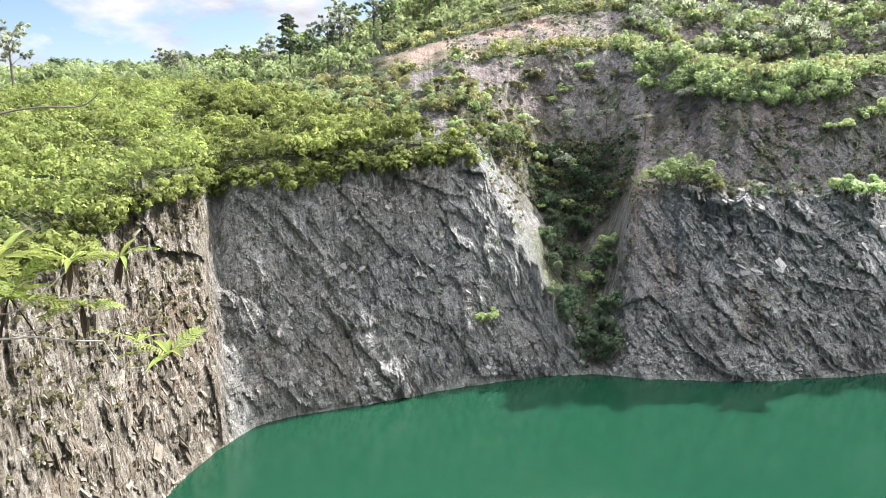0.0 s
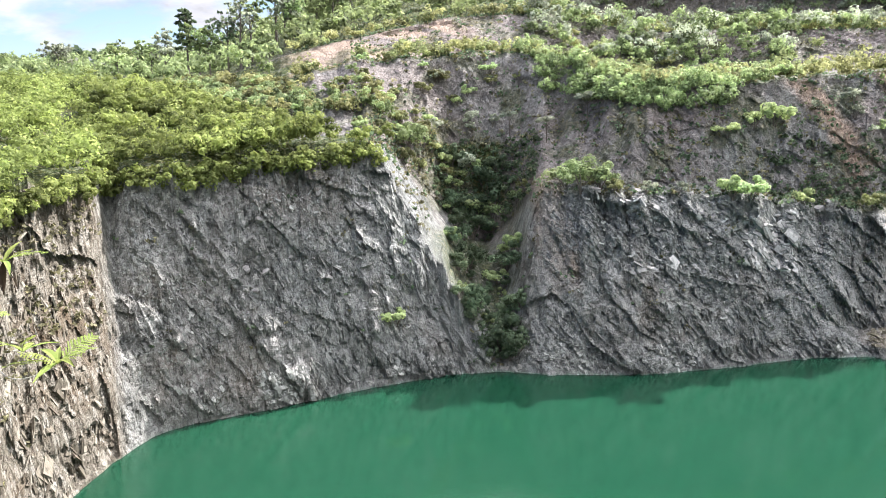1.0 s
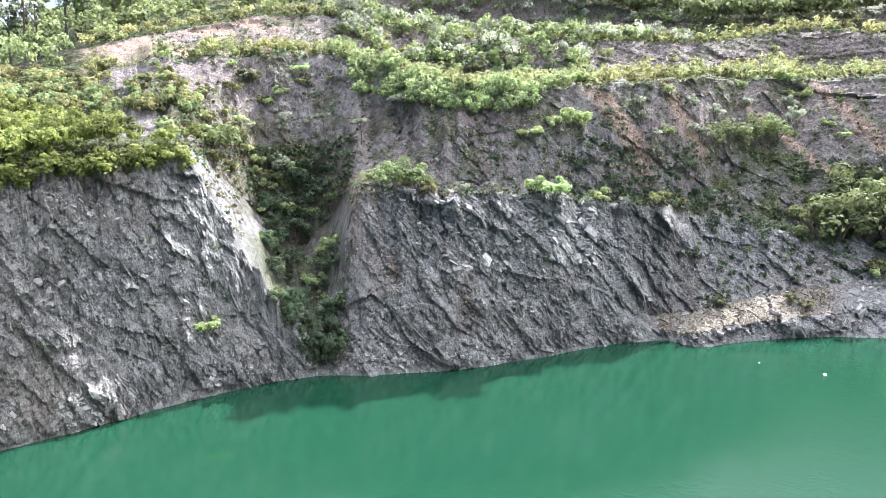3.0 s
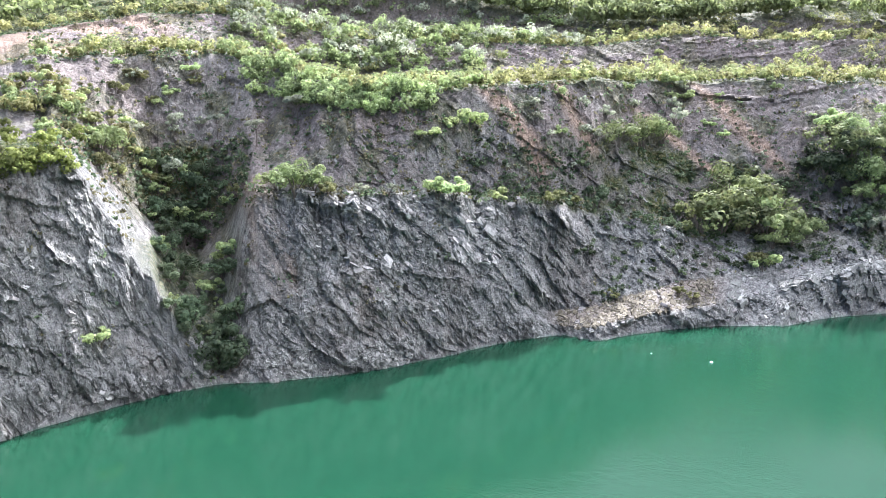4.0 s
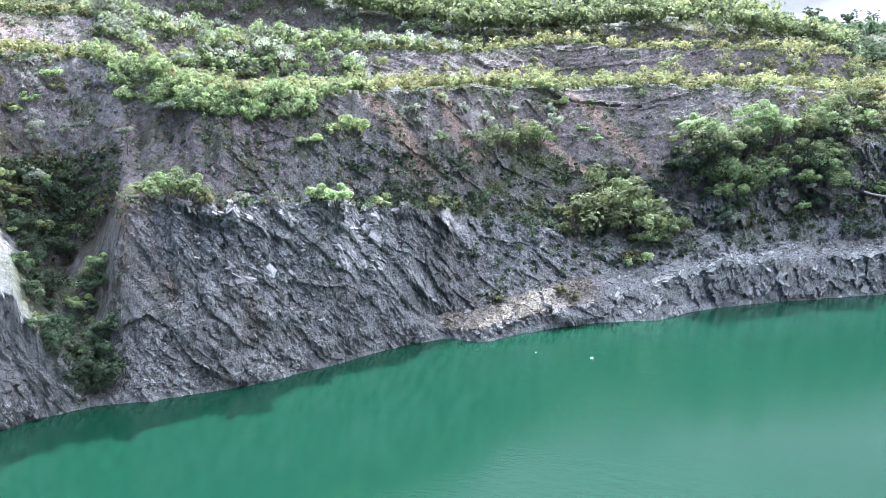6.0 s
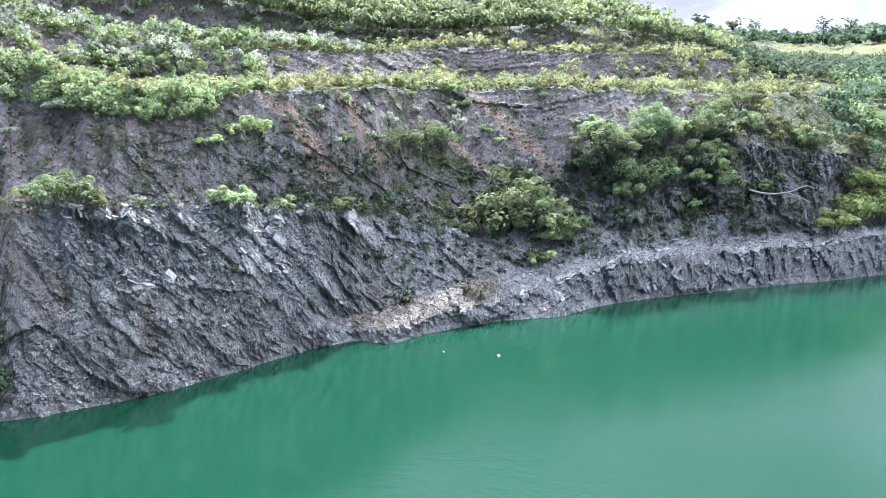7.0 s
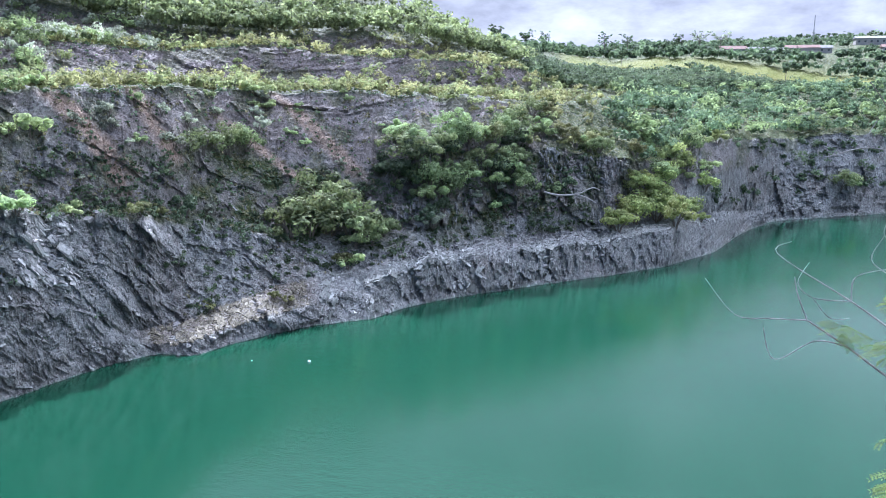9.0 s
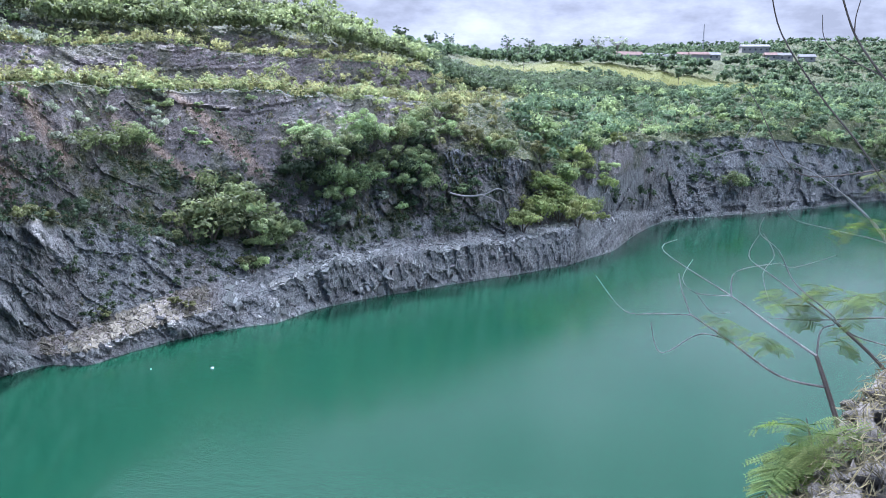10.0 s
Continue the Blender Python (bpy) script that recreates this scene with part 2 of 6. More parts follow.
LEAF_GREY = leaf_material("leaf_grey", (0.173, 0.2, 0.146), (0.346, 0.379, 0.286), (0.599, 0.625, 0.519))
LEAF_DRY = leaf_material("leaf_dry", (0.0998, 0.0931, 0.0532), (0.213, 0.206, 0.122), (0.372, 0.346, 0.213))
BARK = plain_material("bark", (0.07, 0.055, 0.045), (0.20, 0.17, 0.14), 6.0, 0.9, 0.02, (1, 1, 0.3))
BARK_TWIG = plain_material("bark_twig", (0.14, 0.13, 0.115), (0.46, 0.44, 0.40), 9.0, 0.85, 0.003, (1, 1, 0.3))
BARK_PALE = plain_material("bark_pale", (0.26, 0.24, 0.21), (0.56, 0.53, 0.48), 30.0, 0.85, 0.003, (1, 1, 0.3))
HOUSE_WALL = plain_material("house_wall", (0.28, 0.26, 0.23), (0.40, 0.375, 0.33), 0.8, 0.9)
ROOF_TIN = plain_material("tin_roof", (0.13, 0.13, 0.13), (0.22, 0.215, 0.21), 0.9, 0.8)
ROOF_RED = plain_material("red_roof", (0.14, 0.075, 0.055), (0.23, 0.135, 0.105), 0.9, 0.85)
PANE = plain_material("dark_pane", (0.03, 0.035, 0.04), (0.06, 0.065, 0.07), 0.5, 0.2)
STEEL = plain_material("mast_steel", (0.30, 0.30, 0.31), (0.45, 0.45, 0.45), 2.0, 0.5)
LEAF_DEAD = leaf_material("leaf_dead", (0.035, 0.025, 0.02), (0.07, 0.05, 0.035), (0.13, 0.10, 0.07))
FLOAT_WHITE = plain_material("white_float", (0.75, 0.75, 0.74), (0.85, 0.85, 0.84), 5.0, 0.4)
def broken_material(name, a, b, c):
    """Fresh-broken rock: each piece with its own tone, grain along it."""
    n = Nodes(name)
    col = n.ramp(n.island(), (0.0, a), (0.55, b), (1.0, c))
    f = n.noise(3.5, 6, 0.7, (1, 1, 0.4), (20, 36, 0))
    col = n.mix(n.level(f, 0.5, 0.36, 0.0, 0.8), col, a)
    return n.done(col, 0.8, n.bump(f, 0.8, 0.12), Specular_IOR_Level=0.15)


BROKEN = broken_material("broken_slate", (0.10, 0.105, 0.093), (0.22, 0.228, 0.202), (0.44, 0.445, 0.405))
# lighter copy of the slate, with sunlight put into the colour
BROKEN_SUNLIT = broken_material("sunlit_slate", (0.20, 0.195, 0.18), (0.40, 0.39, 0.36), (0.68, 0.66, 0.61))
ROCK_FLAKE = broken_material("weathered_rock", (0.07, 0.058, 0.042), (0.18, 0.158, 0.12), (0.33, 0.30, 0.24))
BROKEN_WARM = broken_material("broken_warm_rock", (0.0638, 0.0562, 0.0375), (0.154, 0.139, 0.0975), (0.27, 0.247, 0.184))
STONE = plain_material("loose_stone", (0.12, 0.115, 0.11), (0.34, 0.325, 0.30), 1.7, 0.85, 0.04)
# ---- the pit: lines of the plan as (bearing, distance from the lookout, height over the water) ----
LINES = {
    "shore": [(-75, 26, 0), (-60, 27, 0), (-45, 30, 0), (-34, 35, 0), (-30, 39, 0), (-25.5, 46, 0), (-21.4, 53, 0), (-17.2, 59.5, 0), (-14.6, 63, 0), (-12, 64.3, 0), (-6, 65.3, 0),
              (3, 69, 0), (7, 71, 0), (11, 71.8, 0), (15, 71, 0), (20.5, 71.5, 0), (24, 73, 0), (28, 75.7, 0), (33.5, 81.5, 0), (37, 84, 0)],
    "shore_east": [(39.5, 82, 0), (47, 90.5, 0), (52.5, 93.5, 0), (55.7, 100, 0), (60.4, 107, 0), (64.6, 113, 0), (70, 122.5, 0), (74, 133, 0), (77.3, 150, 0), (79.5, 185, 0),
                   (81, 202, 0), (85.4, 219, 0), (89.7, 246, 0), (94.2, 290, 0), (100, 300, 0), (106, 260, 0), (112, 200, 0)],
    "shelf": [(34, 83.5, 2), (36.5, 85, 0.9), (39, 83.2, 1.2), (44, 88.3, 2.0), (47, 91.8, 2.1), (50, 95.5, 2.8), (54, 100, 4.3), (56.4, 103.5, 4.8), (60, 109.5, 5.0), (65.5, 117, 5.0), (69.7, 125, 5.2)],
    "shelf_east": [(74, 137, 5.4), (77, 158, 4.5), (79.5, 190, 2), (82, 208, 3), (94, 293, 3), (112, 204, 3)],
    "shelf_back": [(34, 84.5, 2.6), (36.5, 87.5, 2.0), (39, 88, 2.3), (44, 94, 3.6), (47, 97, 4.2), (50, 101, 4.4), (54, 106, 5), (56.4, 109, 5.2), (60, 117, 5.4), (65.5, 124, 5.4), (69.7, 133, 5.6)],
    "shelf_back_east": [(74, 148, 5.8), (77, 166, 5), (79.5, 194, 3.5), (82, 210, 5), (94, 296, 5), (112, 206, 5)],
    "crest": [(-75, 30, 20), (-60, 31, 20), (-45, 34, 19.5), (-34, 39.5, 19), (-30, 44, 18.8), (-26.5, 50.5, 18), (-23, 57, 19.4), (-18.6, 64.5, 20.6), (-17.5, 66, 20.5), (-16.4, 74, 19.4),
              (-9, 76, 20.6), (-3, 77.5, 20.7), (2.2, 79.5, 21.8), (4.3, 79.5, 16.8), (6.3, 78.5, 11.0), (8.5, 76, 5.7), (10.5, 74, 0.9), (11.6, 77, 1.6), (12.6, 80, 5), (13.6, 82, 12), (14.4, 82, 16.7)],
    "crest_east": [(20.8, 81, 15.9), (26, 84, 15.3), (29.7, 87, 14.8), (33, 91, 13.7), (37, 95, 12.7), (41.4, 99, 10.8), (47, 104, 8), (52, 106, 6.2), (56.4, 110.5, 5.6), (60, 118.5, 5.8),
                   (65.5, 126, 5.9), (69.7, 135, 6.2), (74, 150, 6.5), (77, 167.5, 8.7), (79.5, 198, 9), (82, 215, 12), (86, 230, 12), (94, 298, 8), (112, 210, 10)],
    "berm": [(-75, 45, 22), (-45, 44, 20.5), (-30, 54, 20.5), (-23, 67, 21), (-17.5, 80, 21.5), (-16.4, 84, 21), (-9, 86, 22), (-3, 86, 22.5), (2, 84.5, 22.8), (4.2, 89, 19.4),
             (7.4, 96, 12.4), (10.3, 96, 8.2), (12.5, 94, 12.1), (14.4, 86, 17.2), (20.8, 84, 16.6), (26, 87, 16.1), (33, 94, 14.6), (37, 98, 13.6), (41.4, 102, 11.8), (47, 107, 9.2)],
    "berm_east": [(52, 112, 8.5), (56.4, 114, 8), (60, 121, 8.5), (65.5, 127.5, 9), (69.7, 136.5, 9.5), (74, 153, 9.5), (77, 170, 13), (79.5, 202, 14), (82, 219, 16), (86, 234, 16), (94, 302, 10), (112, 215, 14)],
    "middle": [(-75, 60, 25), (-30, 75, 25), (-17, 98, 26), (-9, 100, 25.5), (-3, 95, 24.5), (2, 91, 25), (8, 103, 20.2), (14, 99, 21.9), (21, 93, 22.5), (26, 95, 22), (33, 103, 21),
               (41, 110, 20), (47, 114, 17.5), (52, 118, 17), (56, 122, 19), (62, 130, 19.7), (65.4, 134, 19.2), (71, 143, 17.6), (73, 156, 15.7), (76, 178, 19.1)],
    "middle_east": [(81.4, 226, 19.5), (85, 241, 20.4), (89, 263, 18.6), (92, 282, 15.5), (94.3, 302, 11), (100, 310, 12), (112, 225, 18)],
    "second": [(-75, 90, 27), (-30, 110, 29), (-17, 130, 28.5), (-9, 125, 29), (-3, 112, 29.5), (1, 108, 31.4), (8, 112, 32), (12.7, 112, 32.2), (18, 106, 29), (22.6, 101, 26.6),
               (27, 102, 27), (33, 110, 28), (37, 116, 28.2), (44, 122, 28.2), (50, 128, 28.1), (59, 140, 27.4), (65, 150, 27.4), (69, 165, 26.5), (73, 190, 25), (76, 215, 24)],
    "second_east": [(81, 255, 25), (85, 270, 26), (90, 292, 26), (94, 325, 22), (112, 250, 24)],
    "third": [(-75, 130, 30), (-30, 150, 30), (-17, 165, 30), (-9, 150, 31), (-3.5, 127, 34), (1.3, 128, 36.5), (8, 130, 39.3), (15, 132, 40), (21, 132, 36.3), (29, 133, 35.7), (39, 140, 34.8),
              (45, 146, 36.8), (50, 152, 35.6), (58.8, 163, 35.6), (63.6, 175, 34.6), (66, 195, 31.5), (70, 230, 31), (75, 270, 32), (81, 300, 33), (87, 320, 33)],
    "third_east": [(94, 360, 28), (112, 300, 28)],
    "fourth": [(-75, 200, 32), (-30, 220, 33), (-9, 200, 34), (-3, 165, 41), (4, 160, 44), (15, 165, 49), (25, 170, 49), (34, 165, 43), (39.5, 164, 40), (46, 168, 40.5), (52.5, 178, 41.8),
               (58.8, 193, 40.1), (62.8, 210, 37.8), (66, 260, 38), (70, 330, 39), (75, 340, 37.5), (81, 350, 32.5), (87, 370, 31.5), (94, 420, 33), (112, 400, 30)],
    "ridge": [(-75, 300, 36), (-30, 300, 42), (-9, 280, 44), (-3, 230, 52), (4, 230, 62), (15, 230, 68), (30, 235, 72), (45, 232, 66), (50, 230, 60), (55.7, 230, 53.5), (60, 232, 45),
              (63, 260, 43), (66, 400, 53), (72.5, 400, 51.6), (76, 405, 50), (85, 420, 43.3), (88, 430, 40.5), (94, 520, 42), (112, 500, 34)],
    "hills": [(-75, 700, 60), (-9, 700, 62), (0, 700, 75), (30, 700, 80), (60, 800, 84), (66, 800, 80), (72, 850, 95), (77, 900, 100), (82, 950, 106), (88, 950, 109), (94, 950, 108), (112, 900, 95)],
    "horizon": [(-75, 2600, 60), (112, 2600, 60)],
}
AZ = np.concatenate([np.linspace(-75, -34, 50, endpoint=False), np.linspace(-34, 96, 1080, endpoint=False), np.linspace(96, 112, 30)])


def line(name, az):
    pts = LINES[name] + LINES.get(name + "_east", [])
    b = [p[0] for p in pts]
    d, z = np.interp(az, b, [p[1] for p in pts]), np.interp(az, b, [p[2] for p in pts])
    for _ in range(6):
        d[1:-1] = (d[:-2] + 2 * d[1:-1] + d[2:]) / 4
        z[1:-1] = (z[:-2] + 2 * z[1:-1] + z[2:]) / 4
    if name in ("crest", "berm", "middle", "second"):  # the face stands steeper here
        f = 1 - 0.035 * band(az, 12, 38, 4) - 0.04 * band(az, -15.5, 11, 4) - {"middle": 0.045, "second": 0.065}.get(name, 0.0) * band(az, 18, 41, 5)
        d, z = d * f, EYE - (EYE - z) * f
    return d, z


def rnd(i, j, seed):
    """A random number from 0 to 1 for each whole-number place."""
    h = (i.astype(np.int64) * 374761393 + j.astype(np.int64) * 668265263 + seed * 974711) & 0xFFFFFFFF
    h = ((h ^ (h >> 13)) * 1274126177) & 0xFFFFFFFF
    h = ((h ^ (h >> 16)) * 2246822519) & 0xFFFFFFFF
    return ((h ^ (h >> 15)) & 0xFFFFFF) / 16777216.0


def smooth(x, y, seed):
    i, j = np.floor(x), np.floor(y)
    u, v = x - i, y - j
    u, v = u * u * (3 - 2 * u), v * v * (3 - 2 * v)
    a, b, c, d = rnd(i, j, seed), rnd(i + 1, j, seed), rnd(i, j + 1, seed), rnd(i + 1, j + 1, seed)
    return (a * (1 - u) + b * u) * (1 - v) + (c * (1 - u) + d * u) * v


def fbm(x, y, seed, octaves=4):
    return sum(smooth(x * 2**k, y * 2**k, seed + k) * 0.5**k for k in range(octaves)) / (2 - 0.5 ** (octaves - 1))


def facets(x, y, seed, tilt=1.0):
    """Broken rock: flat, tilted faces with sharp steps between them, about -1 to 1."""
    i, j = np.floor(x), np.floor(y)
    best, out = np.full(x.shape, 9e9), np.zeros(x.shape)
    for di in (-1, 0, 1):
        for dj in (-1, 0, 1):
            a, b = i + di, j + dj
            dx, dy = x - a - rnd(a, b, seed), y - b - rnd(a, b, seed + 1)
            dd = dx * dx + dy * dy
            face = (rnd(a, b, seed + 2) - 0.5) * 1.2 + tilt * ((rnd(a, b, seed + 3) - 0.5) * dx + (rnd(a, b, seed + 4) - 0.5) * dy)
            near = dd < best
            best, out = np.where(near, dd, best), np.where(near, face, out)
    return out


def band(x, lo, hi, soft):
    """1 from lo to hi, falling to 0 over soft on both sides."""
    return np.clip((x - lo) / soft + 0.5, 0, 1) * np.clip((hi - x) / soft + 0.5, 0, 1)


# the courses from the lake's floor to the horizon: name, lower line, upper line, rows, roughness of the rock
def course_lines():
    d0, z0 = line("shore", AZ)
    rows = {"floor": (d0 - 3, z0 - 5), "shore": (d0, z0)}
    for name in ("shelf", "shelf_back", "crest", "berm", "middle", "second"):
        rows[name] = line(name, AZ)
    # west of the spit there is no shelf: those rows lie in the plain face of the cliff
    (d0, z0), (d1, z1), west = rows["shore"], rows["crest"], np.clip((36 - AZ) / 3, 0, 1)
    for name, share in (("shelf", 0.16), ("shelf_back", 0.22)):
        d, z = rows[name]
        rows[name] = (d + west * (d0 + share * (d1 - d0) - d), z + west * (z0 + share * (z1 - z0) - z))
    # at the far end one wall stands straight out of the water
    (d1, z1), far_end = rows["middle"], np.clip((AZ - 78.5) / 2.5, 0, 1)
    for name, share in (("shelf", 0.12), ("shelf_back", 0.18), ("crest", 0.6), ("berm", 0.8)):
        d, z = rows[name]
        rows[name] = (d + far_end * (d0 + share * (d1 - d0) - d), z + far_end * (z0 + share * (z1 - z0) - z))
    # broken edges
    east = np.clip((AZ - 48) / 4, 0, 1) * (1 - far_end)
    for name, wave, amp, seed in (("shelf", 1.1, 2.0 * east, 1), ("shelf_back", 1.3, 1.6 * east, 2), ("crest", 0.9, 2.2 * band(AZ, -80, 46, 3), 3), ("middle", 1.2, 2.0 * np.ones(len(AZ)), 4), ("second", 1.6, 1.6 * np.ones(len(AZ)), 5)):
        d, z = rows[name]
        rough = amp * (fbm(AZ / wave, AZ * 0, 600 + seed, 5) - 0.5)
        rows[name] = (d - rough, z + rough)
    d, z = rows["second"]
    for name in ("third", "fourth", "ridge", "hills", "horizon"):
        rows[name] = line(name, AZ)
    # each terrace is a bench with a steep riser behind it
    bench = band(AZ, 16, 66, 4)
    d2, z2 = rows["third"]
    rows["second_back"] = (d + 7 + bench * np.maximum(0.68 * (d2 - d) - 7, 0), z + 0.6 + 0.6 * bench)
    d, z = rows["third"]
    d2, z2 = rows["fourth"]
    rows["third_back"] = (d + 8 + bench * np.maximum(0.82 * (d2 - d) - 8, 0), z + 0.7)
    return rows


COURSES = [("bed", "floor", "shore", 6, 0.5), ("bank", "shore", "shelf", 18, 0.75), ("shelf", "shelf", "shelf_back", 10, 0.45), ("cliff", "shelf_back", "crest", 84, 0.58), ("berm", "crest", "berm", 16, 0.35),
           ("slope", "berm", "middle", 44, 0.42), ("upper", "middle", "second", 40, 0.4), ("second", "second", "second_back", 10, 0.25), ("terrace", "second_back", "third", 26, 0.45),
           ("third", "third", "third_back", 6, 0.25), ("hill", "third_back", "fourth", 10, 0.4), ("wood", "fourth", "ridge", 9, 0.4), ("far", "ridge", "hills", 14, 1.0), ("end", "hills", "horizon", 6, 0.0)]
ROWS_OF = {}
EARTH = [(31.6, 26.8, 0.5, 1.4), (33.0, 24.5, 0.3, 0.9), (42.6, 23.2, 0.62, 1.0), (46.0, 27.4, 0.52, 0.9), (47.6, 24.5, 0.45, 1.5), (36.5, 27.5, 0.3, 1.0), (14.9, 16.5, 0.13, 1.6)]  # bare earth run down the slope
RIBS = [  # bearing and height of the top, of the foot, breadth, how proud
    (-11.2, 16.6, -6.6, 7.0, 2.6, 1.7), (-12.4, 15.4, -8.6, 10.5, 1.4, 1.3), (0.2, 20.6, 0.9, 12.4, 2.0, 1.7), (0.8, 13.5, 2.0, 4.4, 1.8, 1.5), (2.0, 18.6, 5.4, 8.0, 2.2, 0.7),
    (-9.6, 10.0, -3.0, 0.4, 1.8, 1.4), (-13.6, 13.0, -11.4, 1.0, 1.2, 1.2), (21.0, 16.2, 26.6, 11.4, 1.5, 1.8), (24.0, 16.0, 29.2, 9.2, 1.3, 1.5), (24.6, 8.9, 28.8, 7.3, 1.2, 1.6), (36.2, 13.4, 38.7, 8.6, 1.2, 1.7),
    (17.0, 14.5, 20.6, 4.0, 1.6, 1.2), (31.0, 12.8, 36.4, 3.0, 1.5, 1.3), (20.4, 9.6, 23.2, 5.4, 1.4, 1.3), (28.5, 12.0, 33.0, 5.0, 1.2, 1.1),
]


def across_rib(b1, h1, b2, h2, D, Z):
    """How far, in metres, each place lies east of a rib's line, and how far along it from top to foot."""
    along = (h1 - Z) / (h1 - h2)
    return np.radians(AZ[None, :] - b1 - (b2 - b1) * along) * D * 0.85, along



def terrain():
    lines = course_lines()
    D, Z, A, name_of = [], [], [], []
    start = 0
    for name, lo, hi, n, amp in COURSES:
        (d1, z1), (d2, z2) = lines[lo], lines[hi]
        for k in range(n):
            v = k / n
            D.append(d1 + (d2 - d1) * v)
            Z.append(z1 + (z2 - z1) * v)
            A.append(amp)
        ROWS_OF[name] = (start, start + n)
        start += n
    D.append(lines["horizon"][0]), Z.append(lines["horizon"][1]), A.append(0.0)
    D, Z, A = np.array(D), np.array(Z), np.array(A)[:, None] * np.ones((1, len(AZ)))
    A[: ROWS_OF["upper"][0]] *= 1 + 1.6 * np.clip((AZ - 76) / 4, 0, 1)[None, :]
    A[ROWS_OF["slope"][0]:ROWS_OF["slope"][1]] *= 1 + 1.5 * band(AZ, 53, 74, 4)[None, :]
    A[ROWS_OF["bank"][0]:ROWS_OF["cliff"][1]] *= 1 + 0.4 * np.clip((-16.8 - AZ) / 0.6, 0, 1)[None, :]
    for _ in range(2):
        A[1:-1] = (A[:-2] + A[1:-1] + A[2:]) / 3
    az = np.radians(AZ)[None, :] * np.ones((len(D), 1))
    # run along the wall and way up it, for the grain of the rock
    x, y = D * np.sin(az), D * np.cos(az)
    cr = ROWS_OF["cliff"][0] + 40
    run = np.concatenate([[0], np.cumsum(np.hypot(np.diff(x[cr]), np.diff(y[cr])))])[None, :] * np.ones((len(D), 1))
    up = Z + 0.45 * (D - lines["shore"][0][None, :])
    # far off only the broader forms show
    coarse = np.clip(D[cr] / 95, 1, 2.8)
    run = np.concatenate([[0], np.cumsum(np.diff(run[0]) * 2 / (coarse[1:] + coarse[:-1]))])[None, :] * np.ones((len(D), 1))
    up = up / coarse[None, :]
    # the cleavage leans: steep on the western block, flatter to the east
    lean = np.interp(AZ, [-34, -16, 0, 14, 22, 45, 60, 96], [0.3, 0.4, 0.5, 0.55, 0.85, 0.9, 0.3, 0.1])[None, :]
    lean = lean + 0.15 * (fbm(run / 13, 0 * run, 500, 2) - 0.5)
    p, q = run + lean * up, up
    wx = (fbm(p / 7, q / 10, 5) - 0.5) * 1.6
    wy = (fbm(p / 7 + 40, q / 10, 9) - 0.5) * 2
    relief = 1.2 * facets((p + wx) / 5, (q + wy) / 8, 21, 1.5) + 0.75 * facets((p + wx) / 2.1, (q + wy) / 3.6, 31, 1.8) + 0.45 * facets((p + wx) / 0.8, (q + wy) / 2.0, 41, 2.0)
    relief += 0.3 * facets((run + 0.3 * up + wy) / 0.5, (up + wx) / 0.7, 47, 2.2)
    # shingled cleavage: slow rise, sharp drop
    saw = (p + 2.5 * wx) / 2.3
    relief += 0.3 * (saw - np.floor(saw) - 0.5) * np.clip((fbm(run / 6, up / 6, 55) - 0.42) * 5, 0, 1) * (A > 0.45)
    relief += 2.6 * (fbm(run / 14, up / 14, 51) - 0.5) + 0.6 * (fbm(p / 0.7, q / 1.6, 61) - 0.5)
    # ribs of the cleavage that stand proud, with the broad side to the east
    rough = 0.5 + facets(p / 1.3, q / 2.6, 44, 1.6) + 0.6 * facets(p / 0.6, q / 1.4, 45, 1.6)
    for b1, h1, b2, h2, wide, proud in RIBS:
        off, along = across_rib(b1, h1, b2, h2, D, Z)
        profile = np.where(off < 0, np.clip(1 + off / 0.5, 0, 1), np.clip(1 - off / wide, 0, 1))
        relief += proud * profile * band(along, 0.0, 1.0, 0.16) * np.clip(0.55 + 0.6 * rough, 0.2, 1.6)
    far = np.clip(D / 90, 0.6, 6)
    reach = np.clip(up / 0.8, 0.25, 1) * np.where(Z < -0.5, 0.2, 1)
    push = relief * A * np.clip(far, 0.6, 1.6) * reach
    dz, dd = np.gradient(Z, axis=0), np.gradient(D, axis=0)
    steep = np.abs(dz) / (np.hypot(dz, dd) + 1e-6)
    D2 = D - push * np.clip(steep, 0.25, 1)
    Z2 = Z + 0.35 * push * np.clip(1 - steep, 0.0, 1) * np.where(Z > 0.3, 1, 0)
    # soft rise and fall of the hills behind
    hill = np.clip((D - 200) / 200, 0, 1) * np.clip((1600 - D) / 600, 0, 1)
    Z2 += hill * 7 * (fbm(az * 14, D / 120, 71) - 0.5)
    X, Y = D2 * np.sin(az), D2 * np.cos(az)
    return X, Y, Z2, D, Z, steep, run, up


TX, TY, TZ, TD, TH, TSTEEP, TRUN, TUP = terrain()


def grid_mesh(name, X, Y, Z):
    m, n = X.shape
    mesh = bpy.data.meshes.new(name)
    idx = np.arange(m * n).reshape(m, n)
    quads = np.stack([idx[:-1, :-1], idx[:-1, 1:], idx[1:, 1:], idx[1:, :-1]], -1).reshape(-1, 4)
    mesh.vertices.add(m * n)
    mesh.vertices.foreach_set("co", np.stack([X, Y, Z], -1).astype(np.float32).ravel())
    mesh.loops.add(quads.size)
    mesh.loops.foreach_set("vertex_index", quads.astype(np.int32).ravel())
    mesh.polygons.add(len(quads))
    mesh.polygons.foreach_set("loop_start", np.arange(0, quads.size, 4, dtype=np.int32))
    mesh.update(calc_edges=True)
    return mesh


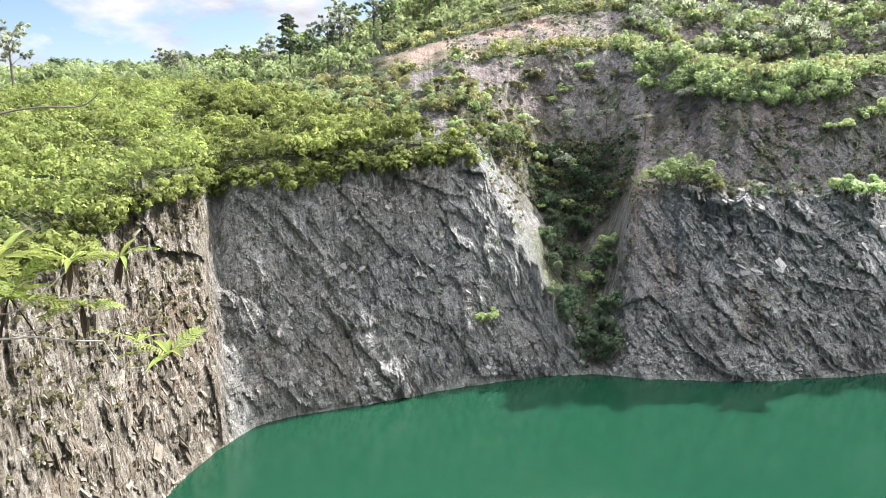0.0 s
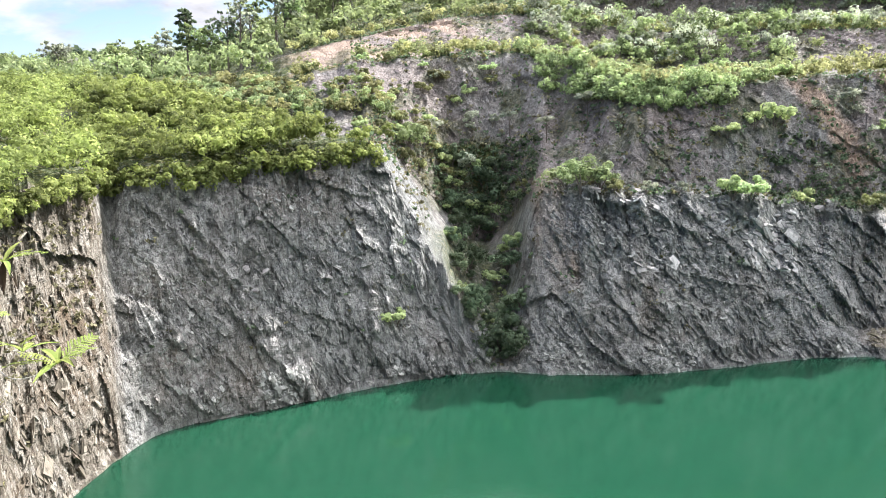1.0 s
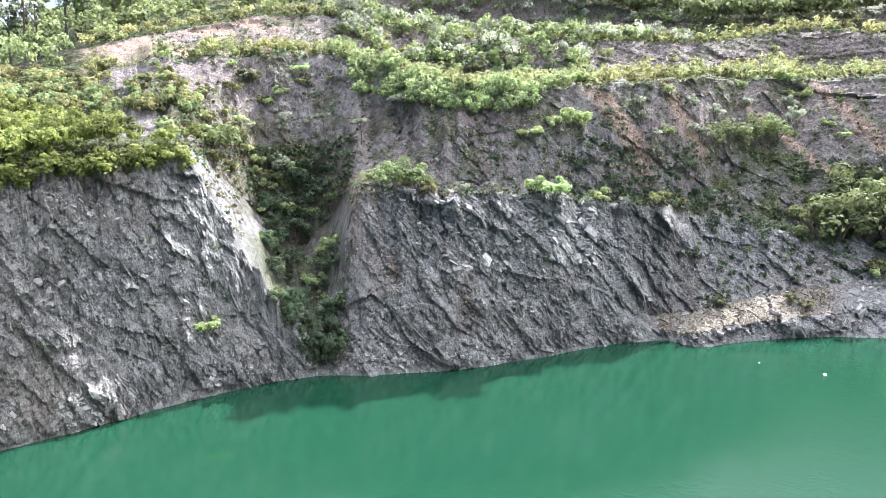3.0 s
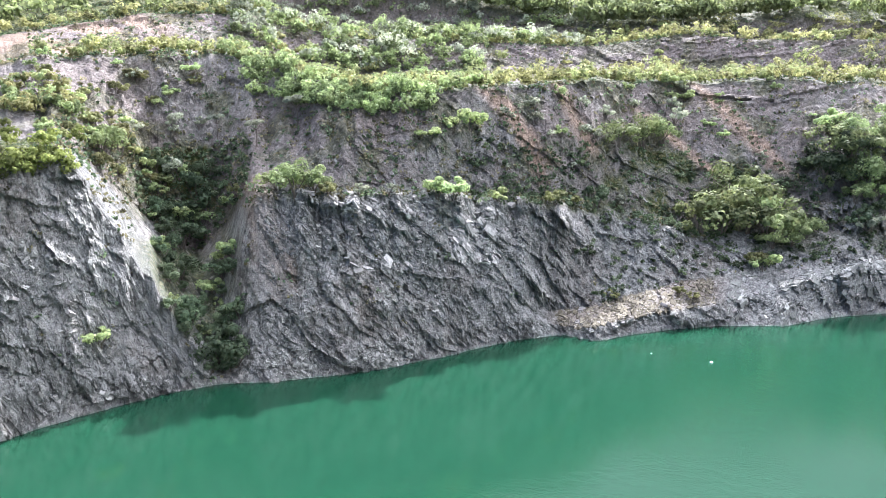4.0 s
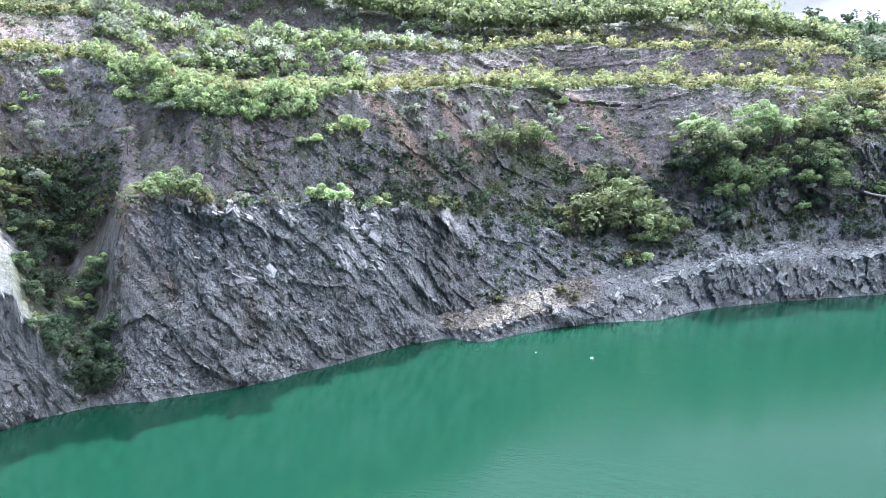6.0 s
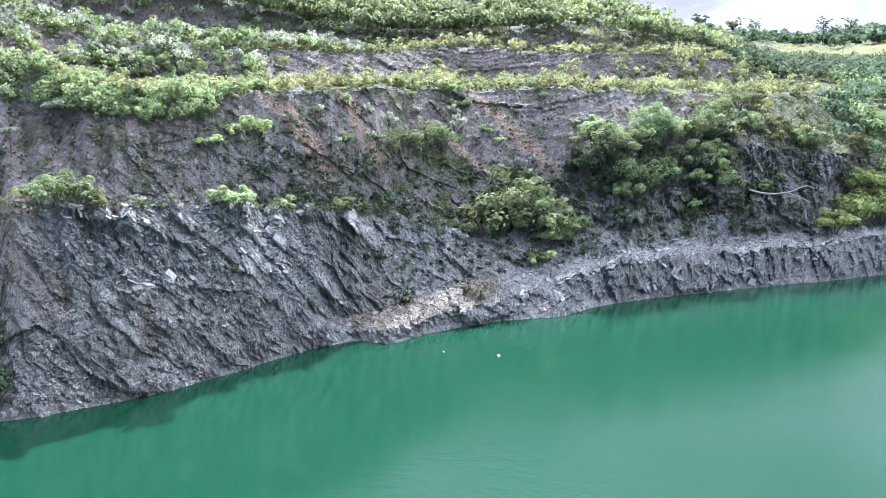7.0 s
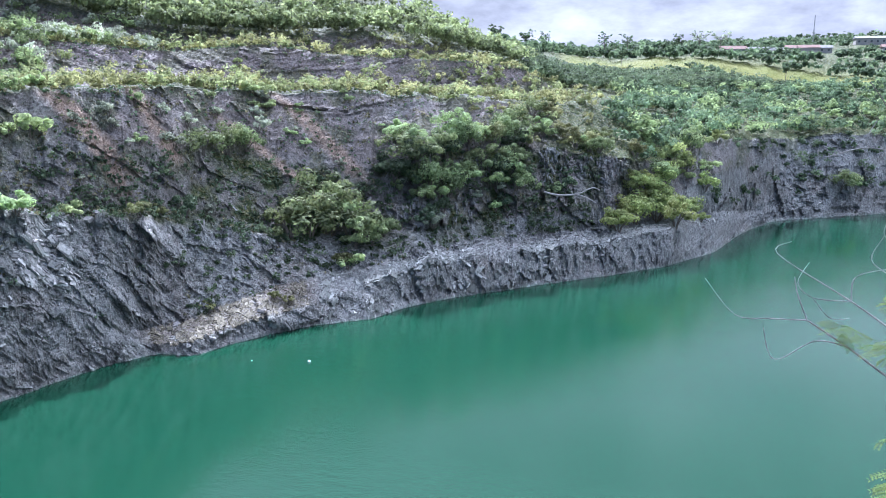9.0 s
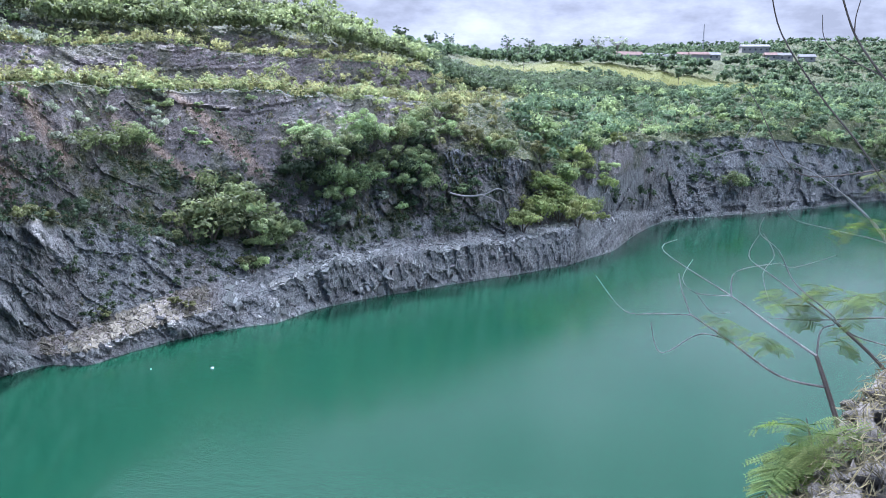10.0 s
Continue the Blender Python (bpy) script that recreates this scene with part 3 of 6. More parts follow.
def mask(mesh, name, values):
    layer = mesh.attributes.new(name, "FLOAT", "POINT")
    layer.data.foreach_set("value", np.clip(values, 0, 1).astype(np.float32).ravel())


def rows(name):
    a, b = ROWS_OF[name]
    m = np.zeros((TX.shape[0], 1))
    m[a:b] = 1
    for _ in range(2):
        m[1:-1] = (m[:-2] + m[1:-1] + m[2:]) / 3
    return m


def build_ground():
    mesh = grid_mesh("ground", TX, TY, TZ)
    mesh.polygons.foreach_set("use_smooth", np.zeros(len(mesh.polygons), dtype=bool))
    az = AZ[None, :] * np.ones(TX.shape)
    big = fbm(TRUN / 9, TUP / 9, 81)
    patch = fbm(TRUN / 3, TUP / 4, 91)
    streak = fbm((TRUN + 0.6 * TUP) / 2.2, TUP / 14, 95)
    mask(mesh, "warm", band(az, -80, -16.6, 0.8) * (TH < 24) * 0.9 + rows("shelf") * band(az, 36.5, 48, 1.5) * 0.9 + 0.15 * (big > 0.6))
    upper = rows("slope") * 0.3 + rows("upper") * 0.55 + rows("terrace") + rows("third") + rows("hill")
    mask(mesh, "soil", upper * np.clip((big - 0.2) * 3 + rows("terrace") + rows("third") + rows("hill"), 0.4, 1) * band(az, -10, 68, 4) + rows("slope") * band(az, 1, 15, 3) * 0.6 + rows("hill") * band(az, 16, 64, 3) + 0.4 * rows("shelf") * band(az, 36, 49, 2))
    earth = sum(np.clip(1.4 - np.abs((AZ[None, :] - b - k * (h - TH)) * np.pi / 180 * TD / w), 0, 1) * band(TH, h - 9, h + 1, 2) for b, h, k, w in EARTH)
    mask(mesh, "clay", earth * np.clip((patch - 0.15) * 5, 0, 0.95) + (rows("terrace") * band(az, -5, 9, 3) + rows("second") * band(az, -5, 2, 2)) * np.clip((streak - 0.3) * 4, 0, 1) )
    pale = np.clip((streak - 0.60) * 7, 0, 0.8) * rows("cliff") * band(az, -16, 60, 2) * np.clip((patch - 0.35) * 4, 0, 1)
    # sunlight on each rib's east side, painted as pale rock
    rib_sun = 0
    for b1, h1, b2, h2, wide, proud in RIBS:
        off, along = across_rib(b1, h1, b2, h2, TD, TH)
        rib_sun = rib_sun + band(off, 0.0, 0.9 * wide, 0.6) * band(along, 0.0, 1.0, 0.2) * min(proud / 1.5, 1.0)
    chips = fbm((TRUN + 0.5 * TUP) / 0.9, TUP / 1.6, 97)
    pale = pale * 0.35 + rib_sun * np.clip((streak - 0.36) * 6, 0.2, 1) * np.clip((chips - 0.44) * 8, 0.05, 1)
    off, along = across_rib(4.4, 11.0, 8.6, 0.5, TD, TH)
    scree = band(off, -0.6, 3.4, 0.8) * band(along, -0.1, 1.0, 0.2) + 0.7 * band(az, 14.4, 16.6, 0.5) * band(TH, 7, 16.5, 2)
    mask(mesh, "scree", scree + 0.8 * (rows("shelf") + 0.4 * rows("bank")) * band(az, 52, 79, 3) * np.clip((patch - 0.3) * 5, 0, 1))
    mask(mesh, "pale", pale + rows("shelf") * np.clip((patch - 0.3) * 4, 0, 1) * (0.1 * band(az, 48, 78, 2) + 0.2 * band(az, 37, 47, 2)))
    terrace = rows("second") + rows("third") * 0.7
    flat = terrace * 0.9 * np.clip((patch - 0.25) * 4, 0, 1) + rows("berm") * band(az, -80, 1.5, 1) + 0.25 * rows("berm") * band(az, 14, 47, 2)
    woods = (rows("slope") * band(az, -80, -3, 3) + rows("upper") + rows("second") + rows("terrace")) * np.maximum(band(az, -80, -3, 3), band(az, 65, 130, 4)) + rows("third") * band(az, 64, 130, 3) + rows("hill") * (1 - 0.85 * band(az, 16, 64, 3)) + rows("wood") + rows("far") + rows("end")
    scrub = (rows("slope") + rows("upper") + rows("terrace")) * np.clip((patch - 0.5) * 4, 0, 0.55) * (1 - np.clip(earth, 0, 1))
    field = rows("wood") * band(az, 66.2, 87.5, 1.5)
    # dark turf under the scrub; in the gully it also paints in shade
    shady = (rows("berm") + rows("slope")) * np.maximum(0.75 * band(az, 6.5, 12.5, 2), 0.4 * band(az, 33, 68, 5)) * np.clip((patch - 0.3) * 5, 0, 1) * (1 - np.clip(earth, 0, 1))
    mask(mesh, "grass", flat + woods + scrub + shady)
    mask(mesh, "field", field)
    mask(mesh, "dusty", (rows("slope") * 0.55 + rows("upper") * 0.9 + 0.4 * rows("terrace")) * band(az, -10, 80, 4) * np.clip((big - 0.2) * 4, 0.3, 1))
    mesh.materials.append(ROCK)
    ob = tagged(new("ground", mesh), "terraced grey slate quarry walls with brown soil and scrub", "quarry wall", kind="structure")
    return ob


ground = build_ground()


def build_water():
    bm = bmesh.new()
    bmesh.ops.create_circle(bm, cap_ends=True, radius=330, segments=96)
    mesh = bpy.data.meshes.new("water")
    bm.to_mesh(mesh), bm.free()
    mesh.materials.append(WATER)
    ob = new("water", mesh)
    ob.location = (60, 60, 0)
    return tagged(ob, "still milky green water filling the quarry pit", "lake", kind="structure")


build_water()
# ---- plants ----
def column(bearing):
    return int(np.argmin(np.abs(AZ - bearing)))


def at_height(bearing, height):
    """The lowest place on the ground at this bearing that is so high over the water."""
    c = column(bearing)
    r = int(np.argmax(np.maximum.accumulate(TZ[:, c]) >= height))
    return Vector((TX[r, c], TY[r, c], TZ[r, c]))


def at_distance(bearing, distance):
    """The ground at this bearing and distance from the lookout."""
    c = column(bearing)
    r = int(np.argmin(np.abs(TD[:, c] - distance)))
    return Vector((TX[r, c], TY[r, c], TZ[r, c]))


def on_course(rng, names, lo, hi, n, low=0.0, high=1.0):
    """n random places on these courses of the ground, between two bearings."""
    out, have = [], np.where((AZ >= lo) & (AZ <= hi))[0]
    spans = [ROWS_OF[k] for k in names]
    area = np.array([np.mean(np.hypot(TD[b, have] - TD[a, have], TH[b, have] - TH[a, have]) * TD[a, have]) for a, b in spans])
    pick = rng.choice(len(spans), n, p=area / area.sum())
    c = rng.choice(have, n)
    v = low + (high - low) * rng.random(n)
    for k, cc, vv in zip(pick, c, v):
        a, b = spans[k]
        r = min(int(a + vv * (b - a)), TX.shape[0] - 1)
        out.append((TX[r, cc], TY[r, cc], TZ[r, cc]))
    return np.array(out)


def leaf_mesh(name, pos, nor, size, tone, material, rng, long=1.7):
    """One mesh of many small leaves: a folded diamond each."""
    n = len(pos)
    side = np.cross(nor, rng.normal(size=(n, 3)))
    side /= np.linalg.norm(side, axis=1, keepdims=True) + 1e-9
    way = np.cross(side, nor)
    s = size[:, None] * 0.5
    droop = nor * s * 0.35
    v = np.stack([pos - way * s * long, pos + side * s - droop, pos + way * s * long, pos - side * s - droop], 1).reshape(-1, 3)
    mesh = bpy.data.meshes.new(name)
    mesh.vertices.add(4 * n)
    mesh.vertices.foreach_set("co", v.astype(np.float32).ravel())
    mesh.loops.add(4 * n)
    mesh.loops.foreach_set("vertex_index", np.arange(4 * n, dtype=np.int32))
    mesh.polygons.add(n)
    mesh.polygons.foreach_set("loop_start", np.arange(0, 4 * n, 4, dtype=np.int32))
    mesh.update(calc_edges=True)
    mask(mesh, "tone", np.repeat(tone, 4))
    mesh.materials.append(material)
    return mesh


def crowns(centres, radii, per, leaf, rng, squash=0.8, lumps=9, spread=0.72):
    """Leaves of rounded crowns made of smaller lumps: places, normals, sizes and a tone for each crown."""
    n = len(centres)
    way = rng.normal(size=(n, lumps, 3))
    way[..., 2] = np.abs(way[..., 2]) * 0.9 - 0.15
    way /= np.linalg.norm(way, axis=2, keepdims=True)
    lump = way * (spread * (0.45 + 0.85 * rng.random((n, lumps, 1)) ** 0.8))
    fat = 0.20 + 0.26 * rng.random((n, lumps)) ** 1.3
    k = rng.integers(0, lumps, (n, per))
    row = np.arange(n)[:, None]
    out = rng.normal(size=(n, per, 3))
    out[..., 2] += 0.35
    out /= np.linalg.norm(out, axis=2, keepdims=True)
    depth = 1 - 0.45 * rng.random((n, per, 1)) ** 2
    p = (lump[row, k] + out * fat[row, k][..., None] * depth) * radii[:, None, None]
    p[..., 2] *= squash
    p += centres[:, None, :]
    nor = out + 0.24 * rng.normal(size=(n, per, 3)) + np.array((0, 0, 0.2))
    nor /= np.linalg.norm(nor, axis=2, keepdims=True)
    tone = np.clip(0.5 + 0.22 * rng.normal(size=(n, 1)) + 0.16 * rng.normal(size=(n, lumps))[row, k], 0, 1)
    size = leaf * (0.6 + 0.8 * rng.random((n, per)))
    return p.reshape(-1, 3), nor.reshape(-1, 3), size.ravel(), tone.ravel()


def stuff(name, centres, radii, per, leaf, material, label, category, seed, **shape):
    rng = np.random.default_rng(seed)
    p, nor, size, tone = crowns(np.asarray(centres, float), np.asarray(radii, float), per, leaf, rng, **shape)
    return tagged(new(name, leaf_mesh(name, p, nor, size, tone, material, rng)), label, category, kind="stuff")


def tube(bm, points, radii, sides=6):
    """A round limb along points."""
    rings = []
    for i, p in enumerate(points):
        a, b = points[max(i - 1, 0)], points[min(i + 1, len(points) - 1)]
        way = (Vector(b) - Vector(a)).normalized()
        u = way.orthogonal().normalized()
        w = way.cross(u)
        rings.append([bm.verts.new(Vector(p) + (u * math.cos(k * 2 * math.pi / sides) + w * math.sin(k * 2 * math.pi / sides)) * radii[i]) for k in range(sides)])
    for r0, r1 in zip(rings, rings[1:]):
        for k in range(sides):
            bm.faces.new((r0[k], r0[(k + 1) % sides], r1[(k + 1) % sides], r1[k]))
    bm.faces.new(rings[0][::-1]), bm.faces.new(rings[-1])


def part(name, bm, material, parent, label=""):
    mesh = bpy.data.meshes.new(name)
    bm.to_mesh(mesh), bm.free()
    mesh.materials.append(material)
    ob = new(name, mesh)
    ob.parent = parent
    return tagged(ob, label)


def hang(name, mesh, parent, label=""):
    ob = new(name, mesh)
    ob.parent = parent
    return tagged(ob, label)


def bush_kind(label, material, seed, leaves=760, leaf=0.125, squash=0.8, lumps=10):
    """A shrub of radius 1: stems from one root and a leafy crown in lumps."""
    rng = np.random.default_rng(seed)
    root = tagged(new("bush"), label, "bush", "bushes on the quarry terraces")
    bm = bmesh.new()
    for k in range(6):
        a = k * 1.05 + rng.random()
        tube(bm, [(0, 0, -0.4), (0.18 * math.cos(a), 0.18 * math.sin(a), 0.2), (0.55 * math.cos(a), 0.55 * math.sin(a), 0.75)], [0.045, 0.03, 0.012], 5)
    part("stem", bm, BARK, root)
    p, nor, size, tone = crowns(np.array([[0, 0, 0.55]]), np.array([1.0]), leaves, leaf, rng, squash=squash, lumps=lumps, spread=0.8)
    hang("foliage", leaf_mesh("foliage", p, nor, size, tone, material, rng), root)
    return root


def small_tree_kind(label, material, seed):
    """A thin young tree, 1 high, with a flat top."""
    rng = np.random.default_rng(seed)
    root = tagged(new("young_tree"), label, "tree", "young trees on the quarry slope")
    bm = bmesh.new()
    tube(bm, [(0, 0, -0.1), (0.02, 0, 0.4), (0.0, 0.03, 0.8)], [0.025, 0.02, 0.01], 5)
    for k in range(5):
        a = k * 1.3
        tube(bm, [(0.01, 0.02, 0.6), (0.25 * math.cos(a), 0.25 * math.sin(a), 0.82)], [0.012, 0.005], 4)
    part("trunk", bm, BARK, root)
    p, nor, size, tone = crowns(np.array([[0, 0, 0.82]]), np.array([0.42]), 380, 0.07, rng, squash=0.5)
    hang("crown", leaf_mesh("crown", p, nor, size, tone, material, rng), root)
    return root


BUSHES = {
    "light": [bush_kind("bright green leafy bush on the rocky slope", LEAF_SUNLIT, 11), bush_kind("bright green spreading bush on the terrace", LEAF_SUNLIT, 12, 860, 0.13, 0.65)],
    "mid": [bush_kind("mid-green leafy bush on the rocky slope", LEAF_MID, 13), bush_kind("mid-green dense bush on the terrace", LEAF_MID, 14, 800, 0.12, 0.9)],
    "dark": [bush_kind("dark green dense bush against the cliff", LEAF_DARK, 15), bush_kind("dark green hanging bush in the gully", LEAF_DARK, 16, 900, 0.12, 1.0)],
    "yellow": [bush_kind("yellowish dry shrub on the terrace edge", LEAF_YELLOW, 17, 760, 0.12, 0.75), bush_kind("pale yellow-green shrub on brown soil", LEAF_YELLOW, 18, 700, 0.12, 0.6)],
    "grey": [bush_kind("grey-green sparse bush on the slope", LEAF_GREY, 19, 640, 0.11, 0.8), bush_kind("silvery green shrub on the slope", LEAF_GREY, 20, 560, 0.11, 0.7)],
}
BUSHES["light_big"] = [bush_kind("large bright green leafy bush on the ledge", LEAF_SUNLIT, 41, 1400, 0.082, 0.95, 16), bush_kind("large bright green bush with dark gaps", LEAF_SUNLIT, 42, 1350, 0.082, 0.8, 13)]
BUSHES["mid_big"] = [bush_kind("large mid-green bush on the ledge", LEAF_MID, 43, 1400, 0.082, 1.0, 16), bush_kind("large spreading mid-green bush on the slope", LEAF_MID, 44, 1350, 0.082, 0.8, 13)]
BUSHES["dark_big"] = [bush_kind("large dark green bush against the cliff", LEAF_DARK, 45, 1350, 0.082, 1.0, 15), bush_kind("large shady green bush on the slope", LEAF_DARK, 46, 1350, 0.082, 0.85, 13)]
BUSHES["yellow_big"] = [bush_kind("large yellow-green bush on the gravel bank", LEAF_YELLOW, 47, 1350, 0.082, 0.9, 14), bush_kind("spreading yellow-green bush on the bank", LEAF_YELLOW, 48, 1300, 0.082, 0.75, 12)]
BUSHES["bright"] = [bush_kind("bright yellow-green bush on the rocky bank", LEAF_YELLOW_SUNLIT, 51, 1200, 0.09, 0.8, 14), bush_kind("spreading yellow-green bush above the lake", LEAF_YELLOW_SUNLIT, 52, 1200, 0.09, 0.65, 12)]
for kinds in BUSHES.values():
    for b in kinds:
        b.matrix_basis = Matrix.Translation((-60, -40, 24.2)) @ Matrix.Diagonal((1.6, 1.6, 1.6, 1))
USED = set()


def bush(place, radius, kind, rng):
    if radius > 1.75 and kind + "_big" in BUSHES:
        kind += "_big"
    ob = BUSHES[kind][rng.integers(0, 2)]
    m = Matrix.Translation(Vector(place) + Vector((0, 0, 0.05 * radius))) @ pose(0, 0, 0, rng.uniform(-8, 8), rng.uniform(-8, 8), rng.uniform(0, 360))
    radius *= 1.2
    scale = Vector((radius * rng.uniform(0.9, 1.15), radius * rng.uniform(0.9, 1.15), radius * rng.uniform(0.8, 1.1)))
    if ob.name not in USED:
        USED.add(ob.name)
        made = ob
    else:
        made = copy_thing(ob, Matrix())
    made.matrix_basis = m @ Matrix.Diagonal((*scale, 1))
    return made


def plant_bushes():
    rng = np.random.default_rng(3)
    single = [
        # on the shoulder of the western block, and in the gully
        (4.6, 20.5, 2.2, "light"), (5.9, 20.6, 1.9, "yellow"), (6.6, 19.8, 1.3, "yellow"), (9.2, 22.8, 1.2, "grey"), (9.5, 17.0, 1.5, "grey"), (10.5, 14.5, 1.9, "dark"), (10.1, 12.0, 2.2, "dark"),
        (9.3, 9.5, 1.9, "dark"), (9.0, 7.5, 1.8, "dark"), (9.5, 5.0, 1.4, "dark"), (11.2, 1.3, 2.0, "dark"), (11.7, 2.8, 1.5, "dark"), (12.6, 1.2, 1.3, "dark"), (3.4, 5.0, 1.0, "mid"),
    ]
    bench = [
        (16.2, 16.8, 1.5, "mid"), (17.4, 16.6, 1.8, "mid"), (18.7, 16.5, 1.4, "mid"), (19.8, 16.4, 0.9, "yellow"), (22.0, 16.3, 0.7, "grey"), (24.1, 16.0, 0.9, "grey"), (27.8, 15.4, 1.4, "mid"),
        (28.9, 15.2, 1.5, "mid"), (32.2, 14.4, 1.2, "light"), (36.4, 13.4, 1.1, "yellow"), (37.6, 13.0, 1.2, "yellow"), (39.4, 12.4, 1.5, "dark"), (40.8, 12.0, 1.1, "grey"),
    ]
    slope = [
        (27.3, 21.4, 1.0, "light"), (28.9, 22.0, 1.4, "light"), (30.1, 22.2, 1.7, "light"), (34.8, 24.3, 1.1, "grey"), (39.0, 20.2, 1.5, "grey"), (40.8, 19.6, 2.2, "light"), (42.4, 19.4, 2.3, "light"),
        (43.8, 19.6, 1.9, "mid"), (39.8, 22.8, 1.2, "grey"), (44.6, 22.0, 1.3, "grey"), (36.1, 21.0, 0.6, "grey"), (33.0, 17.5, 0.5, "grey"), (37.5, 17.0, 0.6, "grey"), (44.9, 26.4, 1.0, "grey"), (45.2, 25.0, 1.1, "light"), (44.4, 24.0, 1.0, "grey"), (45.5, 27.4, 1.3, "light"), (44.2, 27.8, 1.2, "light"),
        (35.0, 22.8, 0.9, "grey"), (38.2, 24.6, 0.9, "grey"), (41.8, 24.4, 0.8, "grey"), (47.2, 22.0, 0.7, "grey"),
    ]
    big = [
        (46.6, 8.6, 2.7, "light"), (48.0, 8.4, 3.6, "light"), (49.5, 8.1, 3.9, "light"), (51.0, 7.6, 3.5, "light"), (52.4, 6.8, 2.8, "light"), (48.8, 10.6, 3.6, "light"), (50.4, 9.8, 3.4, "mid"), (53.4, 7.4, 1.8, "light"), (49.2, 8.4, 2.4, "dark"), (47.6, 9.0, 2.2, "dark"),
        (50.9, 4.6, 1.4, "light"), (50.4, 5.2, 1.1, "yellow"), (51.4, 6.6, 1.5, "light"),
    ]
    ramp = [
        (70.0, 6.0, 2.2, "bright"), (71.0, 6.3, 2.7, "bright"), (74.3, 6.2, 3.0, "bright"), (75.4, 5.9, 2.4, "bright"), (73.0, 9.2, 2.9, "bright"), (73.6, 11.6, 2.9, "bright"), (74.4, 13.6, 2.8, "bright"), (70.6, 5.9, 2.6, "bright"), (71.8, 5.9, 3.2, "bright"), (73.2, 5.8, 3.7, "bright"), (74.6, 5.7, 2.6, "bright"), (72.6, 6.8, 2.6, "bright"), (73.8, 7.4, 2.4, "bright"), (76.2, 5.3, 1.3, "bright"), (72.4, 8.0, 2.0, "bright"), (72.9, 10.5, 2.2, "bright"), (73.3, 12.8, 2.3, "mid"),
        (74.0, 15.0, 2.5, "bright"), (74.9, 17.0, 2.6, "mid"), (71.4, 11.0, 1.6, "bright"), (75.8, 18.0, 2.6, "mid"), (84.8, 6.6, 3.0, "mid"), (85.6, 6.0, 2.0, "mid"), (40.6, 2.5, 0.8, "yellow"), (45.3, 2.9, 0.7, "yellow"), (46.4, 2.6, 0.7, "yellow"),
    ]
    for b, z, r, kind in single + bench + slope + big + ramp:
        bush(at_height(b, z), r, kind, rng)

    def many(n, courses, lo, hi, rmin, rmax, kinds, low=0.0, high=1.0):
        for p in on_course(rng, courses, lo, hi, n, low, high):
            bush(p, rng.uniform(rmin, rmax), kinds[rng.integers(0, len(kinds))], rng)

    many(24, ["slope", "upper"], 1, 8.5, 0.6, 1.2, ["yellow", "light", "yellow"])
    many(16, ["slope", "berm"], 71, 77, 1.2, 2.2, ["bright", "bright", "light"], 0.1, 1.0)
    many(26, ["slope"], 54, 63.5, 1.7, 2.7, ["mid", "light", "mid", "dark"], 0.35, 1.0)
    many(26, ["slope"], 53.5, 67, 0.8, 1.5, ["mid", "dark", "grey"], 0.0, 0.6)
    many(10, ["upper"], 53, 63, 1.5, 2.4, ["mid", "mid", "grey"], 0.0, 0.35)
    many(20, ["upper"], 61, 73, 1.2, 2.2, ["light", "yellow", "mid"], 0.0, 0.8)
    many(26, ["slope", "upper"], 1, 14, 0.6, 1.1, ["grey", "yellow", "mid"])
    many(18, ["upper"], 26, 55, 0.5, 0.9, ["grey", "mid"])
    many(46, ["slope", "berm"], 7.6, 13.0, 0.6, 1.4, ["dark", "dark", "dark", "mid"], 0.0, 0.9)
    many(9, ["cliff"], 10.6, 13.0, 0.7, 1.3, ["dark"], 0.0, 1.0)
    young = small_tree_kind("thin grey-green young tree on brown slope", LEAF_GREY, 31)
    for k, (b, z, h) in enumerate([(12.2, 21.4, 3.0), (14.9, 20.8, 3.0), (17.8, 22.9, 3.6)]):
        made = young if k == 0 else copy_thing(young, Matrix())
        made.matrix_basis = Matrix.Translation(at_height(b, z)) @ Matrix.Diagonal((h, h, h, 1))


plant_bushes()


HOUSE_PLACES = [(81.4, 640), (82.1, 625), (82.9, 650), (85.7, 720), (84.4, 700), (86.9, 640), (87.6, 650), (79.2, 560), (77.5, 520), (88.9, 660), (83.6, 600)]


def sight(p, above):
    """Bearing, and the angle over the horizon of a point so far above, from the lookout."""
    return np.degrees(np.arctan2(p[:, 0], p[:, 1])), np.degrees(np.arctan2(p[:, 2] + above - EYE, np.hypot(p[:, 0], p[:, 1])))


